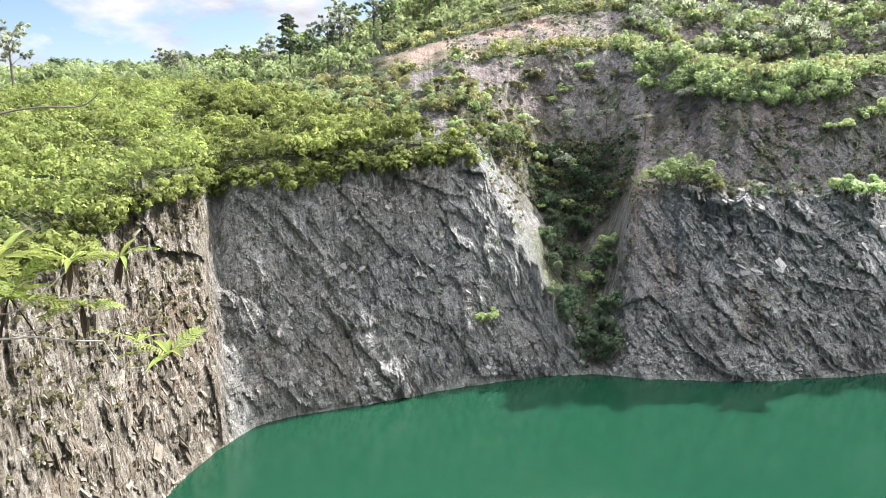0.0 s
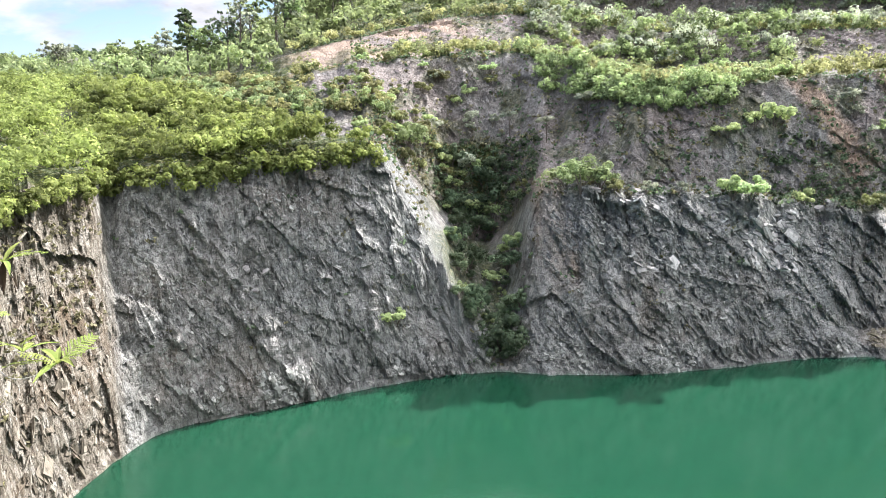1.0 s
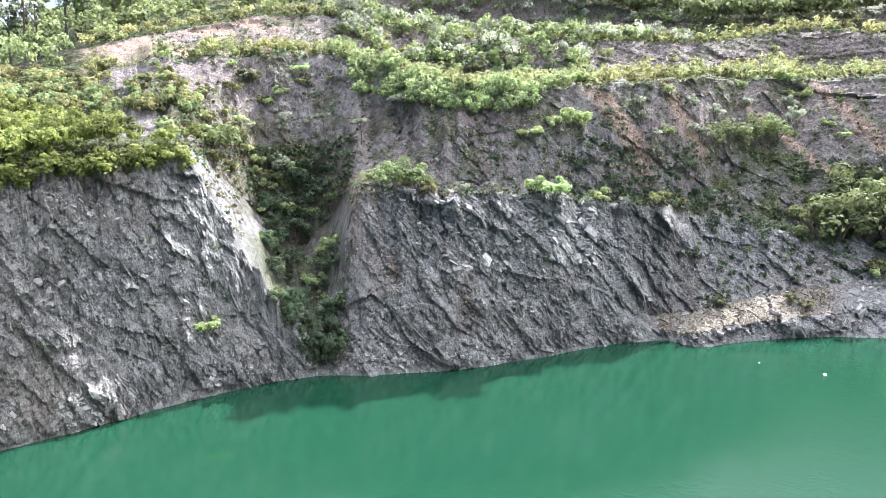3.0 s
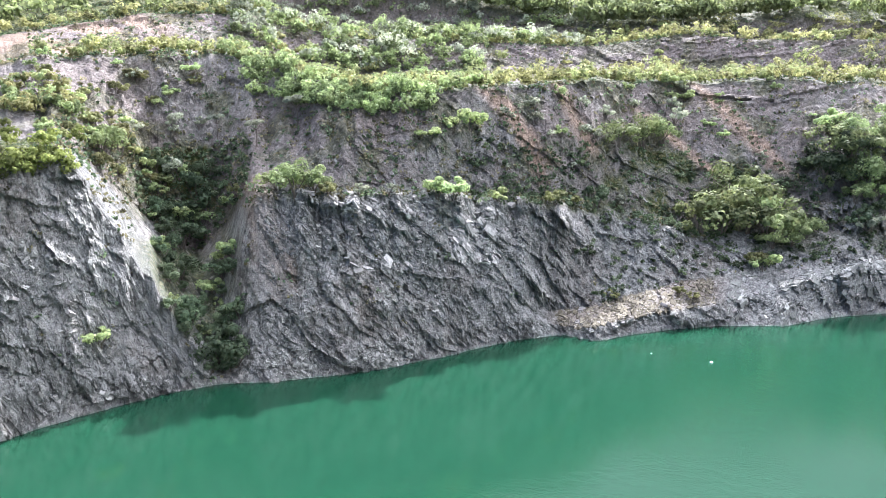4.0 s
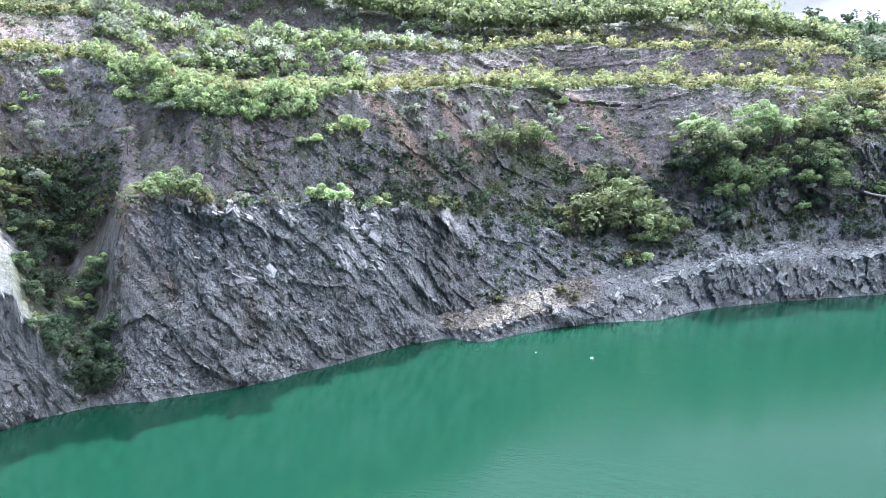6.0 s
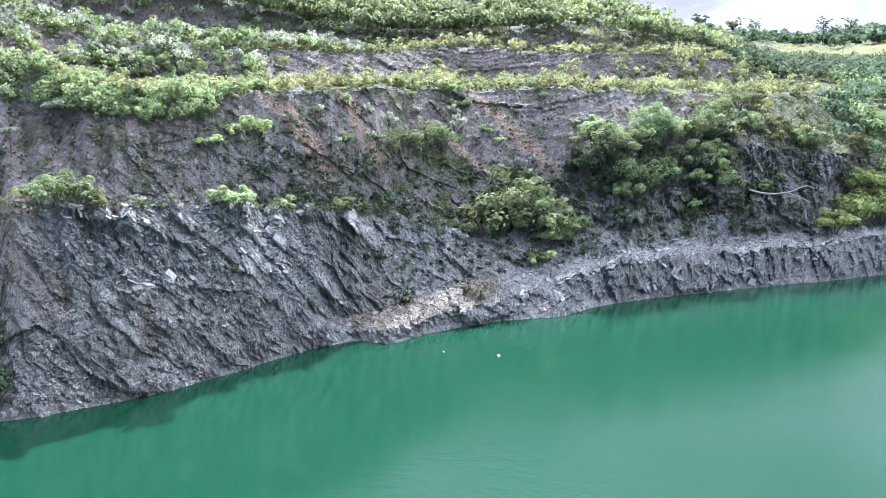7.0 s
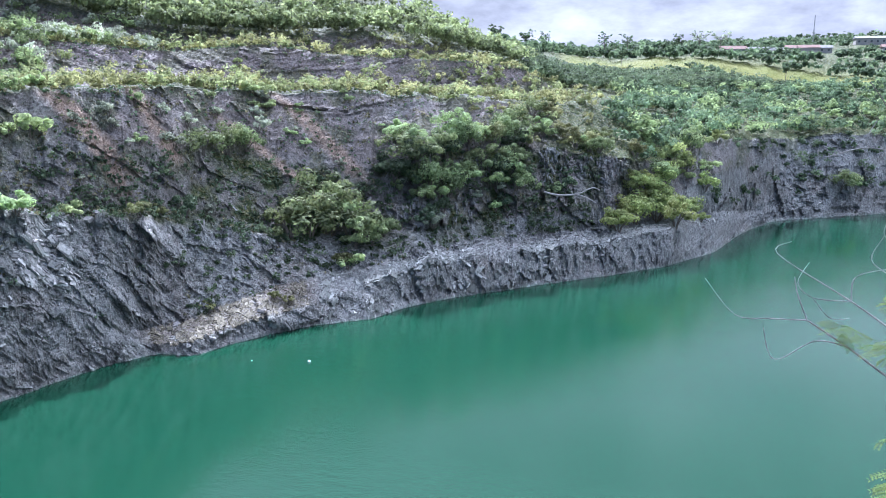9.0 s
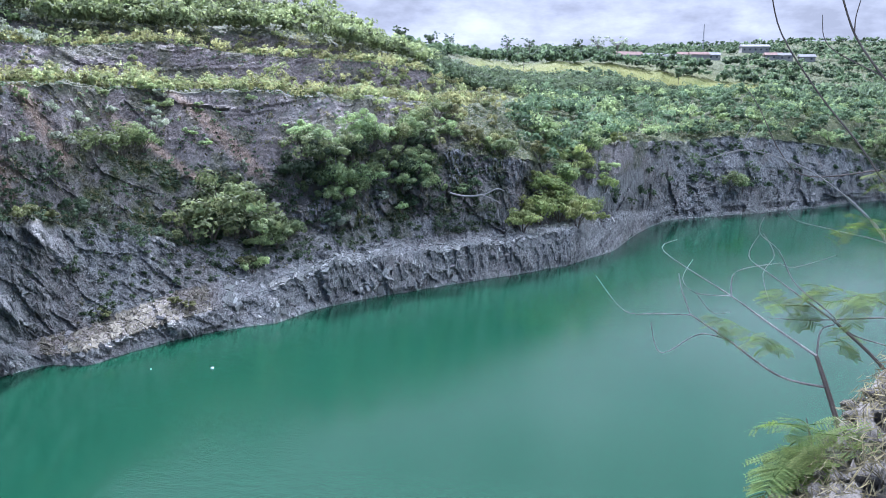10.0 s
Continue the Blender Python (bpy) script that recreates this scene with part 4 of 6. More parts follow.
def plant_stuff():
    rng = np.random.default_rng(8)
    # the thicket over the western cliff
    p = on_course(rng, ["berm", "slope", "upper"], -36, 3.0, 900)
    r = 1.3 + 1.2 * rng.random(len(p))
    p[:, 2] += 0.7 * r
    b, rise = sight(p, 0.9 * r)
    keep = rise < np.interp(b, [-40, -28.5, -25, -21, -17, -11.5, -8.4, -5.3, -1.2, 1.6], [2.6, 2.8, 3.5, 4.1, 3.4, 2.7, 1.9, 0.9, 0.2, -0.7])
    p, r = p[keep], r[keep]
    west = np.degrees(np.arctan2(p[:, 0], p[:, 1])) < -17
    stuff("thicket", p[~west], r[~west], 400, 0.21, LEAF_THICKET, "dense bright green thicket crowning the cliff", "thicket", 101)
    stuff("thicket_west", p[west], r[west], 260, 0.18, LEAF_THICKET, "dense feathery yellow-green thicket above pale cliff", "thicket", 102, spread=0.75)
    edge = on_course(rng, ["cliff"], -36, 2.5, 150, 0.93, 1.0)
    r = 0.9 + 0.9 * rng.random(len(edge))
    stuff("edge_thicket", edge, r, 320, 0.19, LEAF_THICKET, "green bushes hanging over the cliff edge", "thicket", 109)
    # hedges of shrubs along the terraces
    p = np.concatenate([on_course(rng, ["second"], -3, 18, 70), on_course(rng, ["second"], 18, 68, 330, 0.0, 0.9), on_course(rng, ["terrace"], 14, 68, 60, 0.0, 0.6), on_course(rng, ["third"], -3, 66, 230), on_course(rng, ["hill"], 38, 66, 130), on_course(rng, ["upper", "terrace"], 59, 73, 90, 0.0, 1.0)])
    r = 0.9 + 1.4 * rng.random(len(p)) ** 1.5
    p[:, 2] += 0.5 * r
    k = rng.random(len(p))
    stuff("terrace_shrubs", p[k < 0.45], r[k < 0.45], 125, 0.26, LEAF_SUNLIT, "bright green shrubs lining the quarry terraces", "shrubs", 110)
    stuff("dry_shrubs", p[k >= 0.45], r[k >= 0.45], 125, 0.24, LEAF_YELLOW, "yellow-green shrubs and tall grass on terraces", "shrubs", 111)
    # woods on the hill over the terraces
    p = np.concatenate([on_course(rng, ["wood"], 12, 64, 560, 0.0, 0.95), on_course(rng, ["wood"], 12, 64, 260, 0.0, 0.18), on_course(rng, ["hill", "wood"], -7, 14, 240, 0.0, 0.95)])
    r = 2.0 + 1.8 * rng.random(len(p))
    p[:, 2] += 0.8 * r
    stuff("hill_woods", p, r, 95, 0.5, LEAF_MID, "dense green woods on the hillside above the terraces", "woods", 103)
    # woods behind the thicket
    p = on_course(rng, ["second", "terrace", "third", "hill", "wood"], -34, -4.5, 360)
    r = 2.2 + 2.0 * rng.random(len(p))
    p[:, 2] += 0.8 * r
    b, rise = sight(p, 0.9 * r)
    keep = rise < np.interp(b, [-30, -21.7, -14.4, -11, -7.8, -2.6], [4.3, 4.5, 4.8, 5.3, 5.6, 5.9])
    p, r = p[keep], r[keep]
    stuff("back_woods", p, r, 180, 0.4, LEAF_MID, "dark green woods behind the thicket", "woods", 104)
    # dark scrub on the shady slope
    p = np.concatenate([on_course(rng, ["slope", "berm"], 50, 69, 420), on_course(rng, ["slope", "berm"], 30, 50, 260), on_course(rng, ["cliff"], 38, 54, 90), on_course(rng, ["slope"], 6.5, 14.5, 160)])
    stuff("slope_scrub", p, 0.4 + 0.8 * rng.random(len(p)) ** 2, 70, 0.19, LEAF_DARK, "dark green scrub covering the shady slope", "scrub", 118)
    # woods that come down to the hedge
    p = np.concatenate([on_course(rng, ["third", "hill"], 13.5, 38, 250), on_course(rng, ["terrace"], 14, 31, 60, 0.3, 1.0)])
    r = 1.3 + 1.3 * rng.random(len(p))
    p[:, 2] += 0.7 * r
    k = rng.random(len(p)) < 0.55
    stuff("bench_woods", p[k], r[k], 200, 0.26, LEAF_MID, "grey-green trees above the terrace hedge", "woods", 119)
    stuff("bench_woods_grey", p[~k], r[~k], 200, 0.26, LEAF_GREY, "silvery green trees above the terrace hedge", "woods", 120)
    # the broad hedge over the brown slope
    p = np.concatenate([on_course(rng, ["upper"], 14.5, 27.5, 110, 0.42, 1.0), on_course(rng, ["second", "terrace"], 13, 31, 190, 0.0, 0.6)])
    r = 0.7 + 0.9 * rng.random(len(p))
    p[:, 2] += 0.5 * r
    k = rng.random(len(p))
    stuff("hedge_light", p[k < 0.6], r[k < 0.6], 260, 0.17, LEAF_SUNLIT, "bright green shrubs of a broad hedge", "shrubs", 121, squash=1.0)
    stuff("hedge_green", p[k >= 0.6], r[k >= 0.6], 260, 0.17, LEAF_MID, "mid-green shrubs of a broad hedge", "shrubs", 122, squash=1.0)
    # the shady hedge between the thicket and the woods
    p = on_course(rng, ["upper", "second"], -13, 3.4, 330)
    r = 0.9 + 0.9 * rng.random(len(p))
    b, rise = sight(p, r)
    keep = rise < np.interp(b, [-13, -8, -4, 0, 3], [3.6, 3.2, 2.8, 2.6, 2.4])
    p, r = p[keep] + np.array((0, 0, 0.5)), r[keep]
    k = rng.random(len(p)) < 0.6
    stuff("hedge", p[k], r[k], 230, 0.2, LEAF_MID, "grey-green hedge of shrubs above the thicket", "shrubs", 115)
    stuff("dry_hedge", p[~k], r[~k], 230, 0.2, LEAF_YELLOW, "yellowish shrubs and grass above the thicket", "shrubs", 116)
    # woods below the meadow
    p = on_course(rng, ["wood"], 63.5, 88, 230, 0.0, 0.6)
    r = 2.2 + 1.8 * rng.random(len(p))
    b, rise = sight(p, 1.3 * r)
    keep = rise < np.interp(b, [64, 66.7, 70.3, 73, 75.5, 78.2, 81, 87], [3.9, 3.8, 3.1, 3.4, 3.7, 3.0, 2.4, 2.0])
    p, r = p[keep], r[keep]
    p[:, 2] += 0.5 * r
    stuff("meadow_woods", p, r, 170, 0.5, LEAF_DARK, "dark green woods along the foot of the meadow", "woods", 117)
    # woods round the far end of the lake, and on the hills
    p = on_course(rng, ["third", "hill"], 64, 80, 420, 0.0, 0.9)
    r = 2.4 + 2.0 * rng.random(len(p))
    p[:, 2] += 0.6 * r
    stuff("valley_woods", p, r, 180, 0.42, LEAF_DARK, "dark green woods in the valley below the meadow", "woods", 112)
    p = np.concatenate([on_course(rng, ["upper", "second", "terrace"], 70, 97, 460, 0.0, 1.0), on_course(rng, ["third", "hill"], 78, 97, 260, 0.0, 0.95)])
    b, d = np.degrees(np.arctan2(p[:, 0], p[:, 1])), np.hypot(p[:, 0], p[:, 1])
    r = 1.8 + 2.4 * rng.random(len(p)) ** 2
    p[:, 2] += 0.6 * r
    k = rng.random(len(p))
    stuff("lake_woods", p[k < 0.7], r[k < 0.7], 190, 0.42, LEAF_DARK, "dense dark green woods above the far cliff", "woods", 105)
    stuff("lake_woods_bright", p[k >= 0.7], r[k >= 0.7], 190, 0.42, LEAF_MID, "lighter green trees among dark woods by the lake", "woods", 113)
    p = np.concatenate([on_course(rng, ["far"], 61, 98, 1500, 0.03, 1.0), on_course(rng, ["wood"], 87, 98, 160), on_course(rng, ["far"], -34, 2, 120, 0.0, 0.5)])
    b, d = np.degrees(np.arctan2(p[:, 0], p[:, 1])), np.hypot(p[:, 0], p[:, 1])
    clear = np.zeros(len(p), bool)
    for hb, hd in HOUSE_PLACES:
        clear |= (np.abs(b - hb) < 1.0) & (d > hd - 60) & (d < hd + 12)
    p = p[~clear]
    r = 2.6 + 2.4 * rng.random(len(p))
    p[:, 2] += 0.5 * r
    stuff("far_woods", p, r, 36, 1.4, LEAF_DARK, "hazy dark green woods on distant hills", "woods", 106)
    p = on_course(rng, ["cliff", "berm", "slope"], 77, 96, 75, 0.2, 1.0)
    stuff("wall_scrub", p, 1.2 + 2.2 * rng.random(len(p)) ** 2, 130, 0.4, LEAF_DARK, "dark green scrub clinging to the far rock wall", "scrub", 114)
    # low scrub and dry grass on the soil slopes and terraces
    p = np.concatenate([on_course(rng, ["slope", "upper"], 1, 66, 2300), on_course(rng, ["terrace", "hill"], 1, 66, 2600), on_course(rng, ["second", "third"], -3, 66, 3000), on_course(rng, ["berm"], 14, 50, 300), on_course(rng, ["berm"], 1, 6, 120), on_course(rng, ["slope"], 2, 14, 500), on_course(rng, ["cliff"], -34, 60, 200),
                        on_course(rng, ["cliff"], -34, -17, 420, 0.3, 1.0)])
    keep = fbm(np.arctan2(p[:, 0], p[:, 1]) * 30, p[:, 2] / 3.0, 7) + 0.2 * rng.random(len(p)) > 0.5
    p = p[keep]
    half = rng.random(len(p)) < 0.55
    r = 0.25 + 0.7 * rng.random(len(p)) ** 2
    wall = np.degrees(np.arctan2(p[:, 0], p[:, 1])) < -16
    half &= ~wall
    stuff("scrub", p[half], r[half], 14, 0.2, LEAF_DARK, "low green scrub scattered on brown slopes", "scrub", 107, lumps=5)
    stuff("dry_grass", p[~half], r[~half], 15, 0.19, LEAF_DRY, "dry yellowish grass tufts on the terraces", "grass", 108, lumps=5)


plant_stuff()


def tree_thing(bearing, distance, height, style, material, label, seed):
    """A tree with a tapered trunk, limbs, and a crown of leafy clumps."""
    rng = np.random.default_rng(seed)
    root = tagged(new("tree"), label, "tree")
    root.matrix_basis = Matrix.Translation(at_distance(bearing, distance))
    bm = bmesh.new()
    h, sway = height, rng.uniform(-0.04, 0.04)
    top = 0.97 if style in ("pine", "bare") else 0.7
    tube(bm, [(0, 0, -0.5), (sway * h * 0.4, 0, 0.35 * h), (sway * h, 0.02 * h, top * h)], [0.018 * h, 0.013 * h, 0.004 * h], 7)
    tips = []
    n = 26 if style in ("pine", "bare") else 12
    for k in range(n):
        a, f = k * 2.4 + rng.random(), k / n
        if style in ("pine", "bare"):
            z0, reach, rise = h * (0.42 + 0.52 * f), h * 0.17 * (1.1 - 0.75 * f), 0.03 * h
        elif style == "dome":
            z0, reach, rise = h * (0.4 + 0.2 * f), h * rng.uniform(0.25, 0.5), h * 0.35
        else:
            z0, reach, rise = h * (0.35 + 0.33 * f), h * rng.uniform(0.12, 0.28), h * rng.uniform(0.1, 0.25)
        end = (sway * z0 + reach * math.cos(a), reach * math.sin(a), min(z0 + rise, 0.97 * h))
        tube(bm, [(sway * z0, 0, z0), ((sway * z0 + end[0]) / 2, end[1] / 2, z0 + 0.7 * (end[2] - z0)), end], [0.006 * h, 0.004 * h, 0.002 * h], 5)
        tips.append(end)
        tips.append((end[0] * 0.65, end[1] * 0.65, (end[2] + z0) / 2 + 0.02 * h))
    part("trunk", bm, BARK, root)
    tips.append((sway * h, 0, top * h))
    tips = np.array(tips)
    r = h * {"pine": 0.055, "bare": 0.02, "broad": 0.11, "thin": 0.07, "dome": 0.10}[style] * (0.7 + 0.6 * rng.random(len(tips)))
    per = {"pine": 34, "bare": 5, "broad": 60, "thin": 30, "dome": 50}[style]
    p, nor, size, tone = crowns(tips, r, per, 0.02 * h + 0.1, rng, squash=0.7, lumps=4)
    hang("crown", leaf_mesh("crown", p, nor, size, tone, material, rng), root)
    return root


TREES = [
    (-10.2, 150, 13.0, "pine", LEAF_DARK, "tall slender pine standing above dark woods"), (-6.7, 150, 14.5, "thin", LEAF_GREY, "tall open-crowned tree above the woods"), (-5.8, 151, 14.0, "thin", LEAF_MID, "tall open-crowned tree above the woods"),
    (-4.2, 150, 15.5, "bare", LEAF_DARK, "nearly bare straight-trunked tree"), (-27.8, 120, 11.5, "thin", LEAF_GREY, "slender grey-green eucalyptus against the sky"), (-29.3, 122, 9.0, "thin", LEAF_GREY, "slender grey-green eucalyptus against the sky"),
    (-18.2, 190, 11.0, "broad", LEAF_GREY, "round pale-leaved tree on the skyline"), (-14.6, 175, 9.5, "broad", LEAF_MID, "green broad tree on the skyline"), (-12.6, 160, 9.0, "broad", LEAF_MID, "green broad tree on the skyline"),
    (-8.7, 145, 9.0, "broad", LEAF_MID, "green broad tree in the woods"), (-2.9, 148, 9.0, "broad", LEAF_MID, "green broad tree above red soil"), (-1.3, 152, 8.0, "broad", LEAF_SUNLIT, "bright yellow-green tree above red soil"),
    (1.2, 165, 9.0, "broad", LEAF_MID, "green broad tree on the hill"), (2.6, 170, 8.5, "broad", LEAF_MID, "green broad tree on the hill"), (0.3, 160, 10.0, "thin", LEAF_DARK, "dark open-crowned tree on the hill"),
    (-9.4, 148, 11.0, "broad", LEAF_MID, "grey-green broad tree above the woods"), (-7.5, 152, 12.5, "thin", LEAF_DARK, "dark open-crowned tree above the woods"), (-3.5, 150, 11.0, "broad", LEAF_GREY, "pale broad tree beside a bare trunk"),
    (-0.2, 156, 10.5, "broad", LEAF_MID, "green broad tree on the hill"), (-11.6, 155, 10.5, "broad", LEAF_GREY, "pale broad tree above the woods"), (-13.4, 165, 10.0, "thin", LEAF_MID, "open-crowned tree on the skyline"),
    (61.4, 260, 9.0, "broad", LEAF_DARK, "dark tree on the ridge"), (63.6, 400, 13.0, "broad", LEAF_DARK, "dark tree at the edge of the meadow"), (64.9, 410, 13.0, "thin", LEAF_DARK, "dark open tree at the edge of the meadow"),
    (69.0, 430, 15.0, "thin", LEAF_DARK, "lone open-crowned tree behind the meadow"), (70.6, 425, 15.0, "thin", LEAF_DARK, "lone upright tree on the meadow"), (70.3, 380, 8.0, "broad", LEAF_DARK, "round dark tree on the meadow"),
    (75.4, 470, 14.0, "dome", LEAF_GREY, "wide umbrella-crowned tree behind the meadow"), (76.7, 475, 13.0, "dome", LEAF_GREY, "wide umbrella-crowned tree behind the meadow"), (74.0, 460, 12.0, "broad", LEAF_DARK, "dark broad tree behind the meadow"),
    (80.9, 385, 8.0, "broad", LEAF_DARK, "small round tree on the meadow's edge"),
]
for k, (b, d, h, style, mat, label) in enumerate(TREES):
    tree_thing(b, d, h, style, mat, label, 200 + k)
# ---- the lookout: the rim on which the camera stands, and the shrubs on it ----
def near_rim():
    b = np.concatenate([np.linspace(-180, 80, 131, endpoint=False), np.linspace(80, 104, 97, endpoint=False), np.linspace(104, 180, 39)])
    edge = np.interp(b, [-180, -110, -75, -50, -30, 60, 82, 87, 89, 91, 94, 98, 106, 120, 180], [9, 8, 5, 2.6, 1.9, 1.9, 2.2, 2.7, 3.1, 3.5, 4.1, 4.9, 6, 9, 9])
    top = np.interp(b, [-180, -60, 60, 86, 88, 91, 94, 97, 106, 180], [24.2, 23.6, 23.4, 23.2, 23.2, 23.3, 23.45, 23.75, 24.1, 24.2])
    back = 1 - band(b, -84, 114, 6)
    X, Y, Z = [], [], []
    for k in range(112):
        v = k / 70
        if k <= 70:
            d, z = edge * v, 23.4 + (top - 23.4) * v**2
        else:
            w = (k - 70) / 41
            d = edge + (1 - back) * 7 * w + back * (2600 * w**4 + 20 * w)
            z = top + (1 - back) * (-27 * w**0.9) + back * (30 * w**3)
        rough = 0.10 * (fbm(b * 0.9, d * 1.5, 301) - 0.5) + 0.06 * facets(b / 3.0 * np.maximum(d, 1) / 4, d * 2.2, 303, 1.5) * np.clip(d - 1.2, 0, 1)
        d2 = d + (rough * 1.2 if k > 66 else 0)
        X.append(d2 * np.sin(np.radians(b))), Y.append(d2 * np.cos(np.radians(b))), Z.append(z + rough)
    mesh = grid_mesh("rim", np.array(X), np.array(Y), np.array(Z))
    for name, value in (("warm", 1.0), ("grass", 0.12), ("pale", 0.35)):
        mask(mesh, name, np.full(np.array(X).shape, value))
    mesh.materials.append(NEAR_ROCK)
    tagged(new("rim", mesh), "dry pale rocky rim of the lookout with dead grass", "quarry rim", kind="structure")
    return edge, top, b


def near_rock_material():
    n = Nodes("rim_rock")
    f = n.noise(9, 8, 0.7)
    col = n.ramp(f, (0.3, (0.035, 0.03, 0.024)), (0.5, (0.10, 0.09, 0.072)), (0.7, (0.22, 0.20, 0.17)))
    nor = n.bump(f, 0.8, 0.05)
    return n.done(col, 0.9, nor)


NEAR_ROCK = near_rock_material()
RIM_EDGE, RIM_TOP, RIM_B = near_rim()
LOOKOUT = Vector((0.18, -0.08, EYE))


def from_eye(bearing, rise, distance, eye=LOOKOUT):
    b, e = radians(bearing), radians(rise)
    return eye + distance * Vector((math.sin(b) * math.cos(e), math.cos(b) * math.cos(e), math.sin(e)))


def bent(points, n=5):
    """A smooth bent line through a few points."""
    pts = [points[0]] + list(points) + [points[-1]]
    out = []
    for i in range(1, len(pts) - 2):
        p0, p1, p2, p3 = pts[i - 1], pts[i], pts[i + 1], pts[i + 2]
        for k in range(n):
            t = k / n
            out.append(0.5 * ((2 * p1) + (p2 - p0) * t + (2 * p0 - 5 * p1 + 4 * p2 - p3) * t * t + (3 * p1 - p0 - 3 * p2 + p3) * t**3))
    return out + [points[-1]]


def limb(parent, name, turns, distance, thick, thin, material, eye=LOOKOUT, deepen=0.0):
    pts = [from_eye(b, e, distance + deepen * i, eye) for i, (b, e) in enumerate(turns)]
    line_ = bent(pts)
    bm = bmesh.new()
    tube(bm, line_, [0.72 * (thick + (thin - thick) * i / (len(line_) - 1)) for i in range(len(line_))], 6)
    return part(name, bm, material, parent)


def frond_mesh(material, seed, pinnae=9, length=1.0, wide=0.5):
    """One feathery compound leaf, 1 long: a rib with paired pinnae of many small leaflets."""
    rng = np.random.default_rng(seed)
    bm = bmesh.new()
    rib = [Vector((0, length * t, 0.12 * math.sin(2.2 * t) - 0.15 * t * t)) for t in np.linspace(0, 1, 8)]
    tube(bm, rib, [0.012 - 0.0011 * i for i in range(8)], 4)
    for k in range(pinnae):
        t = 0.22 + 0.76 * k / (pinnae - 1)
        base = Vector((0, length * t, 0.12 * math.sin(2.2 * t) - 0.15 * t * t))
        reach = wide * (0.55 + 0.45 * math.sin(math.pi * min(t + 0.1, 1))) * rng.uniform(0.85, 1.1)
        for side in (-1, 1):
            way = Vector((side * 0.82, 0.55, rng.uniform(-0.25, 0.1))).normalized()
            across = way.cross(Vector((0, 0, 1))).normalized()
            m = 12
            for i in range(m):
                p = base + way * reach * (i + 0.6) / m + Vector((0, 0, -0.12 * reach * (i / m) ** 2))
                for s in (-1, 1):
                    tip = p + across * s * 0.058 + way * 0.026
                    q = [p, p + across * s * 0.028 + way * 0.018, tip, p + across * s * 0.034 - way * 0.004]
                    bm.faces.new([bm.verts.new(v) for v in q])
    mesh = bpy.data.meshes.new("frond")
    bm.to_mesh(mesh), bm.free()
    mesh.attributes.new("tone", "FLOAT", "POINT").data.foreach_set("value", np.full(len(mesh.vertices), 0.55, dtype=np.float32))
    mesh.materials.append(material)
    return mesh


def blade_mesh(material, seed, n=1, droop=0.4):
    """A long narrow leaf, 1 long, folded along its rib and drooping."""
    bm = bmesh.new()
    rows_ = []
    for t in np.linspace(0, 1, 8):
        w = 0.085 * math.sin(math.pi * min(0.12 + 0.9 * t, 1)) + 0.004
        c = Vector((0, t, 0.2 * t - droop * t * t))
        rows_.append([bm.verts.new(c + Vector((-w, 0, 0.02))), bm.verts.new(c), bm.verts.new(c + Vector((w, 0, 0.02)))])
    for r0, r1 in zip(rows_, rows_[1:]):
        for k in (0, 1):
            bm.faces.new((r0[k], r0[k + 1], r1[k + 1], r1[k]))
    mesh = bpy.data.meshes.new("leaf")
    bm.to_mesh(mesh), bm.free()
    mesh.attributes.new("tone", "FLOAT", "POINT").data.foreach_set("value", np.full(len(mesh.vertices), 0.5, dtype=np.float32))
    mesh.materials.append(material)
    return mesh


def put_leaf(name, mesh, parent, place, turn, scale, label=""):
    ob = hang(name, mesh, parent, label)
    ob.matrix_basis = Matrix.Translation(place) @ Euler([radians(a) for a in turn]).to_matrix().to_4x4() @ Matrix.Diagonal((scale, scale, scale, 1))
    return ob


